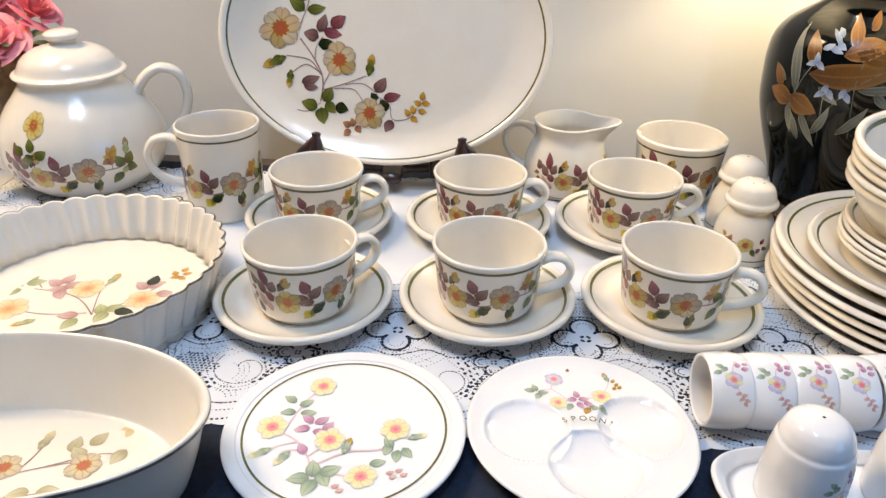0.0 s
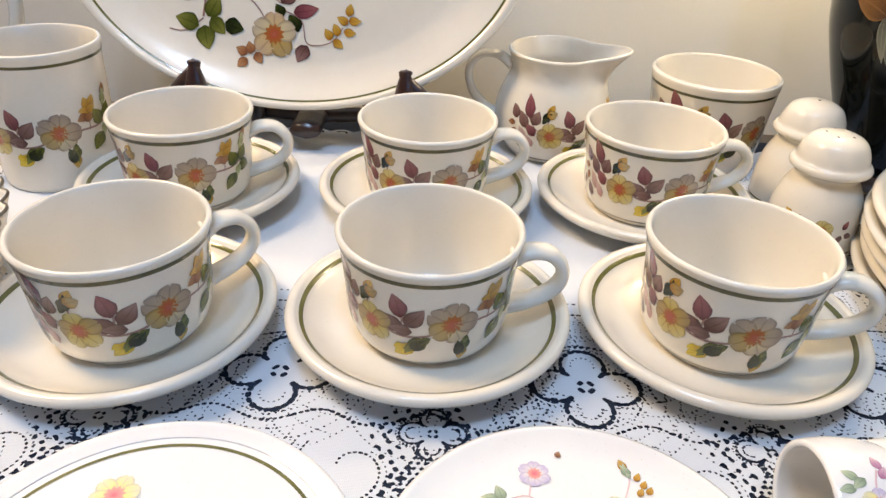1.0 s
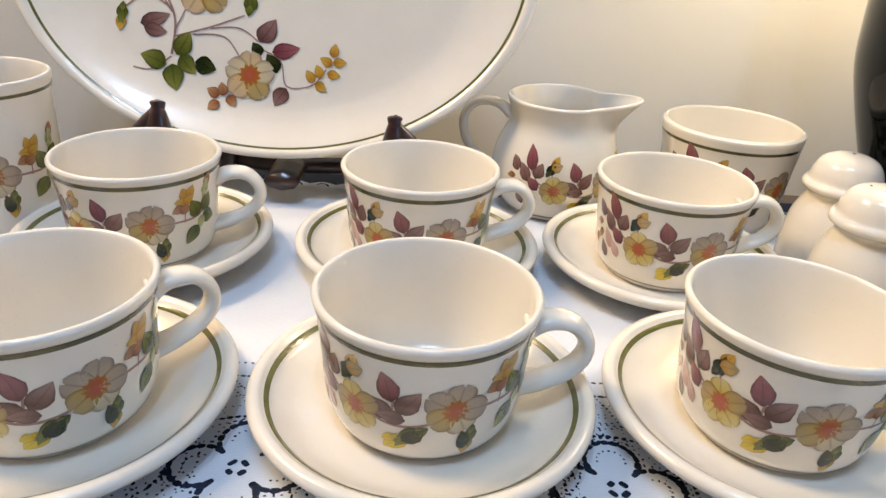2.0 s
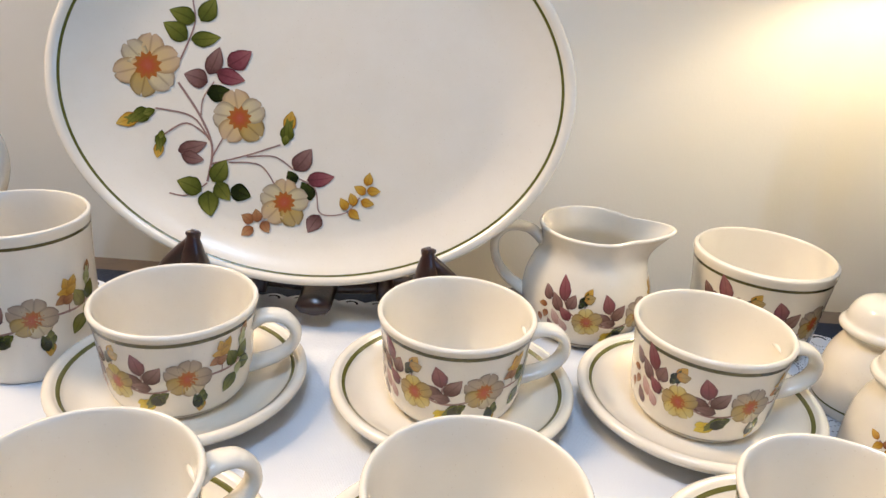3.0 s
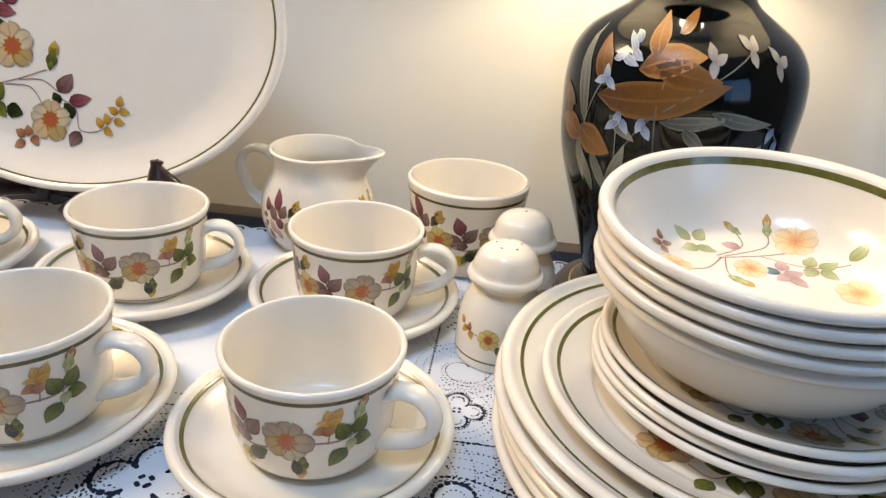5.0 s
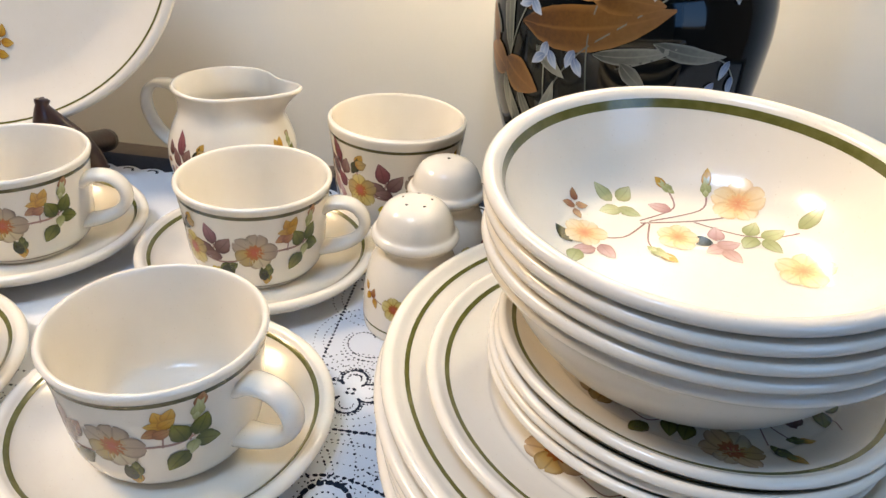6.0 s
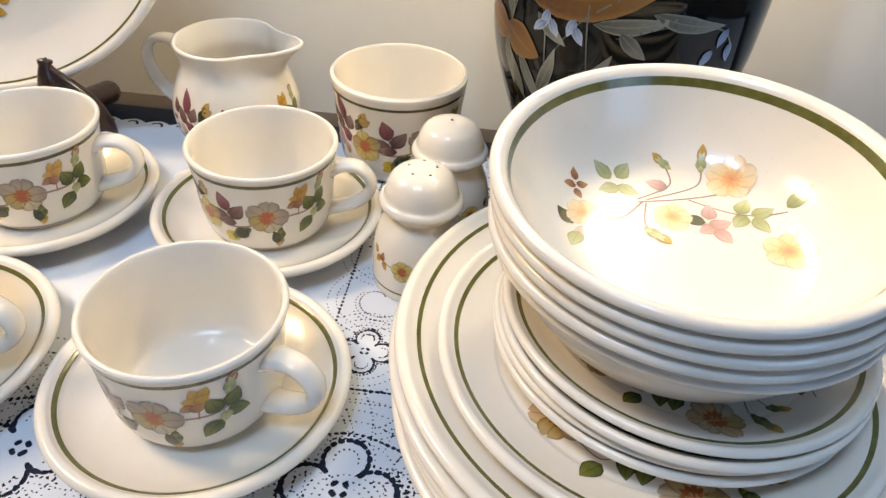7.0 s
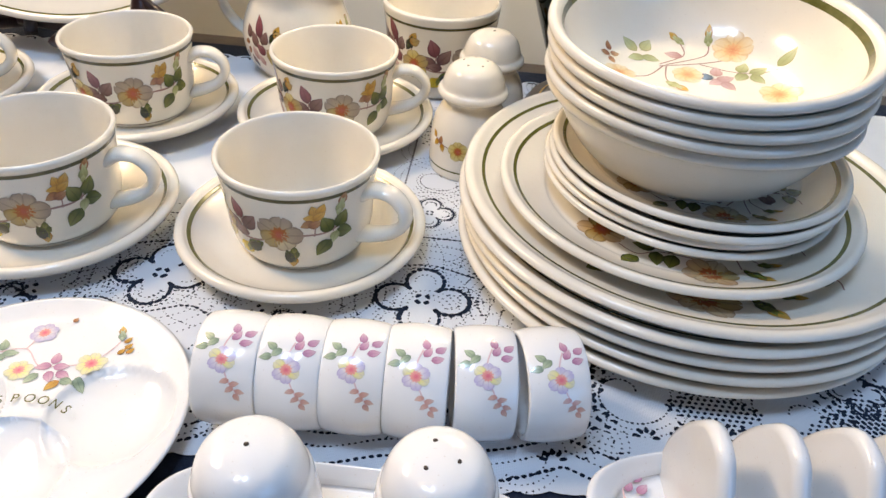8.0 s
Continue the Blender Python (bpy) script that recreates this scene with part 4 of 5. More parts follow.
# ---------------------------------------------------------------- jug, sugar bowl, shakers, mug
JUG = [(0.0, 0.003), (0.026, 0.003), (0.0275, 0.0), (0.0315, 0.0), (0.0350, 0.004), (0.0420, 0.014), (0.0455, 0.026), (0.0450, 0.040), (0.0405, 0.053), (0.0362, 0.062), (0.0355, 0.069), (0.0375, 0.077),
       (0.0388, 0.0805), (0.0375, 0.082), (0.0360, 0.0805), (0.0338, 0.072), (0.0335, 0.064), (0.0375, 0.054), (0.0415, 0.040), (0.0420, 0.026), (0.0385, 0.015), (0.030, 0.007), (0.0, 0.006)]


def spout(r, z, t):
    t = (t + math.pi) % (2 * math.pi) - math.pi
    up = min(max((z - 0.050) / 0.030, 0), 1) ** 1.6
    w = math.exp(-(t / 0.42) ** 2)
    r2 = r + 0.0165 * up * w - 0.0030 * up * math.exp(-((abs(t) - 0.85) / 0.35) ** 2)
    return r2 * math.cos(t), r2 * math.sin(t), z + 0.0035 * up * w


jug = thing("milk_jug", pose(0.1400, 0.7350, 0.0004, 0, 0, -8) @ Matrix.Scale(0.96, 4), "cream stoneware milk jug with autumn flowers and pulled spout", "jug")
part("body", lathe(JUG, 96, 4, spout), CREAM, jug)
part("handle", sweep([(-0.035, 0, 0.066), (-0.046, 0, 0.0735), (-0.060, 0, 0.0725), (-0.0685, 0, 0.062), (-0.067, 0, 0.047), (-0.058, 0, 0.034), (-0.042, 0, 0.0235)], 0.0125, 0.0062, 14, 5,
                     taper=lambda t: 1.0 + 0.3 * abs(2 * t - 1) ** 3), CREAM, jug)
JUG_OUT = JUG[2:13]
garland().lay(wrap(JUG_OUT, 0.031, -40, 1.15), jug)
band(JUG_OUT, 0.0030, 0.0046, BROWN_EDGE, jug, "foot_line")

SUGAR = [(0.0, 0.003), (0.028, 0.003), (0.0295, 0.0), (0.0335, 0.0), (0.0365, 0.0035), (0.0400, 0.010), (0.0420, 0.024), (0.0435, 0.044), (0.0455, 0.060), (0.0463, 0.0668), (0.0450, 0.0682), (0.0435, 0.0670),
         (0.0412, 0.044), (0.0395, 0.024), (0.0365, 0.011), (0.028, 0.006), (0.0, 0.0055)]
sugar = thing("sugar_bowl", pose(0.2570, 0.7330, 0.0004), "cream stoneware sugar bowl with autumn flowers and olive line", "bowl")
part("bowl", lathe(SUGAR, 80), CREAM, sugar)
SUGAR_OUT = SUGAR[2:10]
band(SUGAR_OUT, 0.0598, 0.0618, CUP_LINE, sugar)
garland().lay(wrap(SUGAR_OUT, 0.034, -55, 1.25), sugar)

SHAKER = [(0.0, 0.002), (0.022, 0.002), (0.0235, 0.0), (0.0260, 0.0), (0.0270, 0.0025), (0.0272, 0.010), (0.0266, 0.022), (0.0245, 0.034), (0.0205, 0.0425), (0.0185, 0.046), (0.0195, 0.0485), (0.0228, 0.0505),
          (0.0236, 0.0525), (0.0226, 0.0545), (0.0208, 0.0560), (0.0195, 0.0610), (0.0160, 0.0670), (0.0090, 0.0705), (0.0, 0.0715)]


SHAKER = [(r * 0.975, h * 1.045) for r, h in SHAKER]


def shaker_at(m, holes, angle, label):
    s = thing("table_shaker", m, label, "shaker", "pair of domed shakers")
    part("body", lathe(SHAKER, 64), CREAM, s)
    out = SHAKER[2:15]
    band(out, 0.0062, 0.0073, OLIVE, s, "foot_band")
    p = Print()
    p.stem([(-14, 4), (-6, 1), (4, 0)], 0.6, P_STEM)
    for x, y, a, mt in ((-17, 6, 140, P_GOLD), (-14, 1, 230, P_GOLD), (-10, 4, 80, P_RUST), (-8, -1, -70, P_GOLD), (18, 4, 60, P_PINK), (21, -3, -20, P_MAUVE), (15, -5, 250, P_MAUVE)):
        p.leaf(x, y, a, 6, 4, mt)
    p.flower(4, 0, 14, P_YELLOW, P_HEART, 5, 100)
    p.leaf(11, -7, -60, 8, 4.5, P_GREEN)
    p.lay(wrap(out, 0.0225, angle), s)
    spots = [(0.0, 0.0)] if holes == 1 else [(0.0075 * math.cos(radians(72 * k + 20)), 0.0075 * math.sin(radians(72 * k + 20))) for k in range(5)]
    for hx, hy in spots:
        r = math.hypot(hx, hy)
        z = 1.045 * float(np.interp(r, (0, 0.009, 0.016), (0.0715, 0.0705, 0.067)))
        part("pouring_hole", lathe([(0.0, z + 0.0002), (0.0009, z + 0.0001), (0.0011, z - 0.0012)], 10, 1), HOLE, s).location = (hx, hy, 0)
    return s


shaker_at(pose(0.2900, 0.6040, 0.0004), 5, -112, "cream stoneware pepper shaker with domed top and five holes")
shaker_at(pose(0.2998, 0.6585, 0.0004), 1, -60, "cream stoneware salt shaker with domed top and one hole")

MUG = [(0.0, 0.003), (0.031, 0.003), (0.0325, 0.0), (0.0352, 0.0), (0.0366, 0.002), (0.0372, 0.006), (0.0376, 0.030), (0.0380, 0.060), (0.0388, 0.082), (0.0396, 0.0895), (0.0386, 0.0910), (0.0372, 0.0900),
       (0.0358, 0.080), (0.0350, 0.050), (0.0346, 0.012), (0.031, 0.0065), (0.0, 0.006)]
mug = thing("coffee_mug", pose(-0.2033, 0.6520, 0.0004, 0, 0, 196), "tall cream stoneware mug with autumn flowers and olive rim", "mug")
part("body", lathe(MUG, 80), CREAM, mug)
MUG_OUT = MUG[2:10]
band(MUG_OUT, 0.0828, 0.0847, CUP_LINE, mug)
part("handle", sweep([(0.035, 0, 0.073), (0.047, 0, 0.079), (0.060, 0, 0.076), (0.067, 0, 0.063), (0.064, 0, 0.048), (0.053, 0, 0.037), (0.035, 0, 0.031)], 0.0125, 0.0072, 14, 5,
                     taper=lambda t: 1.0 + 0.25 * abs(2 * t - 1) ** 3), CREAM, mug)
garland().lay(wrap(MUG_OUT, 0.040, 108, 1.2), mug)

# ---------------------------------------------------------------- teapot
POT = [(0.0, 0.003), (0.046, 0.003), (0.048, 0.0), (0.053, 0.0), (0.060, 0.004), (0.074, 0.018), (0.0820, 0.038), (0.0805, 0.060), (0.0700, 0.082), (0.0575, 0.098), (0.0505, 0.108), (0.0500, 0.114), (0.0485, 0.116),
       (0.0465, 0.114), (0.047, 0.106), (0.053, 0.096), (0.063, 0.080), (0.071, 0.060), (0.072, 0.038), (0.065, 0.018), (0.05, 0.007), (0.0, 0.006)]
pot = thing("teapot", pose(-0.373, 0.714, 0.0004), "cream stoneware teapot with domed lid and autumn flowers", "teapot")
part("body", lathe(POT, 96), CREAM, pot)
LID = [(0.0, 0.1115), (0.044, 0.1115), (0.0505, 0.1155), (0.0535, 0.1165), (0.0540, 0.1185), (0.0520, 0.1200), (0.0490, 0.1215), (0.0430, 0.1320), (0.0320, 0.1400), (0.0180, 0.1440), (0.0125, 0.1460),
       (0.0120, 0.1490), (0.0160, 0.1520), (0.0165, 0.1555), (0.0110, 0.1585), (0.0, 0.1595)]
lid = part("lid", lathe(LID, 80), CREAM, pot)
part("handle", sweep([(0.056, 0, 0.086), (0.068, 0, 0.106), (0.085, 0, 0.117), (0.103, 0, 0.111), (0.110, 0, 0.092), (0.106, 0, 0.070), (0.092, 0, 0.049), (0.070, 0, 0.034)], 0.017, 0.0100, 14, 5,
                     taper=lambda t: 1.0 + 0.25 * abs(2 * t - 1) ** 3), CREAM, pot).matrix_basis = pose(0, 0, 0, 0, 0, 18)
part("spout", sweep([(-0.060, 0, 0.032), (-0.080, 0, 0.046), (-0.098, 0, 0.070), (-0.110, 0, 0.096), (-0.124, 0, 0.113)], 0.040, 0.034, 20, 6,
                    taper=lambda t: 1.15 - 0.65 * t), CREAM, pot).matrix_basis = pose(0, 0, 0, 0, 0, 32)
g2 = garland()
g2.flower(-36, 34, 19, P_YELLOW, P_HEART, 5, 40)
for gx2, gy2, ga2 in ((-48, 17, 150), (-38, 21, 100), (-30, 15, 30), (-40, 11, 230)):
    g2.leaf(gx2, gy2, ga2, 10, 7, P_GREEN)
g2.lay(wrap(POT[2:12], 0.037, -62, 1.35), pot)

# ---------------------------------------------------------------- stacked plates and bowls


def plate_profile(r, h):
    return [(0.0, 0.0035), (r * 0.60, 0.0035), (r * 0.62, 0.0), (r * 0.66, 0.0), (r * 0.68, 0.0025), (r * 0.85, h * 0.44), (r * 0.94, h * 0.64), (r * 0.978, h * 0.73), (r, h * 0.83), (r * 0.997, h * 0.94), (r * 0.984, h),
            (r * 0.966, h * 0.99), (r * 0.950, h * 0.93), (r * 0.935, h * 0.87), (r * 0.90, h * 0.77), (r * 0.82, h * 0.56), (r * 0.74, h * 0.41), (r * 0.64, h * 0.345), (0.0, h * 0.34)]



def plate_at(name, m, r, h, label, category, group, decorated=True):
    p = thing(name, m, label, category, group)
    prof = plate_profile(r, h)
    part("dish", lathe(prof, 112), CREAM, p)
    line_on(prof, r * 0.915 - 0.0009, r * 0.915 + 0.0010, OLIVE, p)
    if decorated:
        spray().lay(flat(0, 0, 0, 95, r / 0.142, plate_rise(prof)), p)
    return p


rnd = random.Random(11)
dinner = None
for k in range(5):
    m = Matrix.Translation((0.4135 + rnd.uniform(-0.0025, 0.0025), 0.521 + rnd.uniform(-0.0025, 0.0025), 0.0004 + 0.0085 * k)) @ pose(0, 0, 0, 0, 0, 9 * k - 40)
    dinner = copy_thing(dinner, m) if dinner else plate_at("dinner_plate", m, 0.1235, 0.0185, "cream stoneware dinner plate with olive line in a stack", "plate", "stack of dinner plates")
plate_at("salad_plate", pose(0.4046, 0.5128, 0.0404, 0, 0, 6), 0.0945, 0.0175, "cream stoneware salad plate with autumn flowers on dinner plates", "plate", "stacked plates")
small = None
for k in range(4):
    m = Matrix.Translation((0.411 + rnd.uniform(-0.0015, 0.0015), 0.519 + rnd.uniform(-0.0015, 0.0015), 0.0467 + 0.0048 * k)) @ pose(0, 0, 0, 0, 0, 25 * k - 70)
    small = copy_thing(small, m) if small else plate_at("side_plate", m, 0.0765, 0.0145, "small cream stoneware side plate with olive line in a stack", "plate", "stack of side plates")
BOWL = [(0.0, 0.0035), (0.038, 0.0035), (0.040, 0.0), (0.043, 0.0), (0.045, 0.0025), (0.056, 0.0100), (0.0655, 0.0225), (0.0705, 0.0330), (0.0742, 0.0380), (0.0774, 0.0394), (0.0783, 0.0414), (0.0773, 0.0434), (0.0752, 0.0438),
        (0.0732, 0.0428), (0.0714, 0.0405), (0.0680, 0.0320), (0.0620, 0.0205), (0.0530, 0.0115), (0.043, 0.0075), (0.03, 0.0065), (0.0, 0.0065)]
BOWL = [(r * 0.987, h) for r, h in BOWL]
BRISE = plate_rise(BOWL)
cereal = None
for k in range(5):
    m = Matrix.Translation((0.4045 + rnd.uniform(-0.0015, 0.0015), 0.5205 + 0.0002 * k + rnd.uniform(-0.001, 0.001), 0.0648 + 0.0083 * k)) @ pose(0, 0, 0, 1.3 * k, -0.6 * k, 0)
    if cereal:
        cereal = copy_thing(cereal, m)
    else:
        cereal = thing("cereal_bowl", m, "cream stoneware cereal bowl with flower spray inside, stacked", "bowl", "stack of cereal bowls")
        part("dish", lathe(BOWL, 112), CREAM, cereal)
        line_on(BOWL, 0.0690, 0.0704, OLIVE, cereal)
        bowl_print().lay(flat(0, 0.0035, -0.0030, 0, 0.90, BRISE), cereal)

# ---------------------------------------------------------------- table lamp
VASE = [(0.0, 0.018), (0.040, 0.018), (0.043, 0.020), (0.0450, 0.026), (0.0515, 0.050), (0.0635, 0.085), (0.0735, 0.120), (0.0762, 0.150), (0.0765, 0.170), (0.0735, 0.188), (0.0640, 0.203), (0.0480, 0.215),
        (0.0370, 0.223), (0.0325, 0.231), (0.0315, 0.240), (0.0325, 0.250), (0.0350, 0.257), (0.0, 0.257)]
VASE = [(r * 0.98, h * 0.94) for r, h in VASE]
lamp = thing("table_lamp", pose(*LAMP, 0, 0, 0), "black glazed vase lamp with gilt leaves and pale shade", "lamp")
part("vase", lathe(VASE, 96), BLACK_GLAZE, lamp, "black gloss vase body")
part("gilt_collar", lathe([(0.0, 0.2418), (0.0322, 0.2418), (0.0336, 0.2428), (0.0336, 0.2442), (0.0320, 0.2448), (0.0, 0.2448)], 64, 1), GOLD, lamp, "gilt brass collar")
part("base", lathe([(0.0, 0.0), (0.058, 0.0), (0.0595, 0.0015), (0.0595, 0.0045), (0.058, 0.0062), (0.050, 0.0075), (0.046, 0.0100), (0.044, 0.0140), (0.042, 0.0165), (0.039, 0.0172), (0.0, 0.0172)], 72, 2), BLACK_WOOD, lamp, "black lacquered base")
part("gilt_line", lathe([(0.0500, 0.0077), (0.0508, 0.0078), (0.0512, 0.0074)], 72, 1), GOLD, lamp)
part("neck", lathe([(0.0, 0.2449), (0.018, 0.2449), (0.018, 0.2467), (0.0105, 0.249), (0.0095, 0.255), (0.0115, 0.265), (0.009, 0.271), (0.009, 0.31), (0.014, 0.315), (0.014, 0.35), (0.0, 0.35)], 32, 1), LAMP_WOOD, lamp, "varnished turned neck")
SHADE = bpy.data.materials.new("pale_fabric_shade")
SHADE.use_nodes = True
snt = SHADE.node_tree
spb = snt.nodes["Principled BSDF"]
spb.inputs["Base Color"].default_value, spb.inputs["Roughness"].default_value = (0.80, 0.77, 0.70, 1), 0.8
str_ = snt.nodes.new("ShaderNodeBsdfTranslucent")
str_.inputs[0].default_value = (0.74, 0.68, 0.58, 1)
smx = snt.nodes.new("ShaderNodeMixShader")
smx.inputs[0].default_value = 0.48
snt.links.new(spb.outputs[0], smx.inputs[1])
snt.links.new(str_.outputs[0], smx.inputs[2])
snt.links.new(smx.outputs[0], snt.nodes["Material Output"].inputs[0])


def pleats(r, zz, t):
    q = r * (1 + 0.006 * math.sin(60 * t))
    return q * math.cos(t), q * math.sin(t), zz


part("shade", lathe([(0.112, 0.274), (0.1135, 0.272), (0.115, 0.274), (0.105, 0.36), (0.092, 0.45), (0.078, 0.54), (0.076, 0.54), (0.090, 0.45), (0.103, 0.36), (0.112, 0.274)], 240, 1, pleats), SHADE, lamp, "pale pleated fabric shade")
vp = Print()
for pts in ([(-70, -30), (-60, 10), (-49, 36)], [(-40, -40), (-17, 5), (10, 30), (60, 66)], [(10, 6), (40, 16), (70, 14), (84, 2)], [(-30, -50), (-34, 6)], [(0, -40), (-8, 20), (-1, 60)]):
    vp.stem(pts, 0.9, P_GREY)
for x, y, a, ln, w, mt, bend in ((-71, 33, 105, 72, 12, P_GREY, 0.1), (-60, -34, 115, 40, 9, P_GREY, 0.1), (19, 14, 10, 46, 10, P_GREY, 0.2), (50, 17, -8, 46, 10, P_GREY, 0.2), (-30, -26, 70, 36, 9, P_GREY, 0.2), (0, -22, 55, 40, 10, P_GREY, 0.2),
                                 (30, -18, 30, 36, 9, P_GREY, 0.2), (-86, 16, 140, 24, 7, P_GREY, 0.1), (-44, -38, -60, 44, 9, P_GREY, 0.15), (-66, -30, -80, 34, 8, P_GREY, 0.1), (-30, 2, -35, 26, 9, P_GREY, 0.1), (20, 2, -40, 22, 9, P_GREY, 0.1), (-38, 60, 140, 20, 5, P_ICE, 0.1), (-34, 48, -20, 16, 6, P_ICE, 0.1), (-56, 46, 116, 38, 15, P_COPPER, 0.1), (-7, 26, 12, 92, 27, P_COPPER, 0.22), (-88, 12, 120, 28, 12, P_COPPER, 0.1), (-81, -7, 165, 32, 20, P_COPPER, 0.2), (-53, -13, -22, 34, 22, P_COPPER, 0.2),
                                 (8, 44, -8, 46, 19, P_COPPER, 0.1), (-20, 67, 112, 30, 15, P_BRONZE, 0.1), (2, 76, 50, 21, 11, P_BRONZE, 0.1), (-4, 53, 16, 46, 21, P_BRONZE, -0.25)):
    vp.leaf(x, y, a, ln, w, mt, 0.8, bend)
for x, y, a in ((-49, 38, 100), (-53, 32, 200), (-44, 31, 320), (-34, 8, 260), (-28, 4, 300), (-38, 3, 220), (-17, 7, 250), (-12, 3, 300), (-36, 64, 140), (-30, 52, 330), (-42, 50, 30), (74, 8, 250), (82, -2, 280), (66, -4, 240)):
    vp.leaf(x, y, a, 12, 6, P_ICE, 0.8)
for x, y, a in ((22, 60, 110), (28, 56, 30), (24, 50, 270), (50, 67, 140), (57, 66, 50), (54, 58, 280), (74, 60, 120), (81, 56, 30), (75, 50, 270)):
    vp.leaf(x, y, a, 12, 7, P_SNOW, 0.9)
vp.lay(wrap(VASE[2:16], 0.138, -106, 0.84), lamp, "painted_leaves", "bronze leaves and blue bell flowers", 0.0006)

# ---------------------------------------------------------------- flan dish and oval dish
FLAN = [(0.0, 0.0), (0.086, 0.0), (0.089, 0.0015), (0.092, 0.008), (0.098, 0.026), (0.1035, 0.0405), (0.1040, 0.0420), (0.1028, 0.0426), (0.1012, 0.0415), (0.0960, 0.026), (0.0895, 0.008), (0.086, 0.0055), (0.0, 0.0050)]


def fluted(r, zz, t):
    k = min(max((r - 0.082) / 0.012, 0), 1)
    w = abs(math.sin(19 * t)) - 0.5
    q = r + 0.0036 * k * w
    return q * math.cos(t), q * math.sin(t), zz + (0.0010 * w if zz > 0.04 else 0)


flan = thing("flan_dish", pose(-0.2570, 0.4720, 0.0006) @ Matrix.Scale(1.055, 4), "cream fluted flan dish with autumn flowers inside", "dish")
part("dish", lathe(FLAN, 304, 2, fluted), CREAM, flan)
part("brown_rim", lathe([(0.1041, 0.0418), (0.1040, 0.0428), (0.1030, 0.0432)], 304, 1, fluted), BROWN_EDGE, flan, "worn brown line along the fluted rim")
basin_print().lay(flat(0.0051, 0.0, 0.0, 0, 1.0), flan)

OVAL = [(0.0, 0.0035), (0.74, 0.0035), (0.76, 0.0), (0.80, 0.0), (0.84, 0.004), (0.91, 0.026), (0.955, 0.044), (0.985, 0.0525), (1.0, 0.0545), (0.992, 0.0565), (0.965, 0.0560), (0.945, 0.0525), (0.925, 0.044),
        (0.875, 0.026), (0.80, 0.0085), (0.74, 0.0062), (0.5, 0.0058), (0.0, 0.0058)]
bake = thing("oval_baking_dish", pose(-0.2065, 0.2920, 0.0006, 0, 0, 0), "deep cream oval baking dish with faded flowers inside", "dish")
part("dish", lathe(OVAL, 128, 4, oval(0.118, 0.067)), CREAM, bake)
part("brown_rim", lathe([(1.0005, 0.0540), (1.0012, 0.0550), (0.9995, 0.0558)], 128, 1, oval(0.118, 0.067)), BROWN_EDGE, bake, "thin brown line on the rim")
faded_print().lay(flat(0.0059, 0.0, 0.0, 0, 1.0), bake)

# ---------------------------------------------------------------- flat plate, spoon rest, napkin rings
TRIVET = [(0.0, 0.0), (0.062, 0.0), (0.066, 0.0012), (0.0715, 0.0062), (0.0735, 0.0088), (0.0735, 0.0104), (0.0718, 0.0112), (0.0690, 0.0106), (0.0655, 0.0098), (0.0620, 0.0094), (0.03, 0.0090), (0.0, 0.0090)]
triv = thing("cake_plate", pose(-0.0262, 0.3405, 0.0006), "flat white round plate with bright flowers and green line", "plate")
part("dish", lathe(TRIVET, 112), WHITE, triv)
part("rim_line", lathe([(0.0608, 0.00955), (0.0622, 0.00962)], 112, 1), OLIVE, triv, "green painted line")
meadow().lay(flat(0.0093, -0.0062, -0.0085), triv)


WELLS = [(radians(184), 0.0330, 0.0265, 0.0265), (radians(282), 0.0285, 0.0275, 0.0275), (radians(10), 0.0385, 0.0265, 0.0265)]


def rest_top(x, y):
    """The height of the spoon rest's upper face."""
    r = math.hypot(x, y)
    h = 0.0075 + 0.0035 * min(max((r - 0.056) / 0.013, 0), 1) ** 1.5
    for a, d, la, lb in WELLS:
        px, py = x - d * math.cos(a), y - d * math.sin(a)
        u, v = px * math.cos(a) + py * math.sin(a), -px * math.sin(a) + py * math.cos(a)
        q = (u / la) ** 2 + (v / lb) ** 2
        if q < 1:
            h -= 0.0062 * (1 - q) ** 0.6
        else:
            h += 0.0012 * math.exp(-(q - 1) * 9)
    return h


def spoon_rest_mesh():
    bm = bmesh.new()
    r_all, seg, rings = 0.0690, 144, 60
    mid = bm.verts.new((0, 0, rest_top(0, 0)))
    prev = None
    for i in range(1, rings + 1):
        r = r_all * i / rings
        ring = [bm.verts.new((r * math.cos(a), r * math.sin(a), rest_top(r * math.cos(a), r * math.sin(a)))) for a in [2 * math.pi * k / seg for k in range(seg)]]
        for k in range(seg):
            j = (k + 1) % seg
            bm.faces.new((mid, ring[k], ring[j]) if prev is None else (prev[k], ring[k], ring[j], prev[j]))
        prev = ring
    for r, zz in ((0.0705, 0.0105), (0.0700, 0.0092), (0.062, 0.0012), (0.058, 0.0)):
        ring = [bm.verts.new((r * math.cos(a), r * math.sin(a), zz)) for a in [2 * math.pi * k / seg for k in range(seg)]]
        for k in range(seg):
            bm.faces.new((prev[k], ring[k], ring[(k + 1) % seg], prev[(k + 1) % seg]))
        prev = ring
    bm.faces.new(prev[::-1])
    return bm


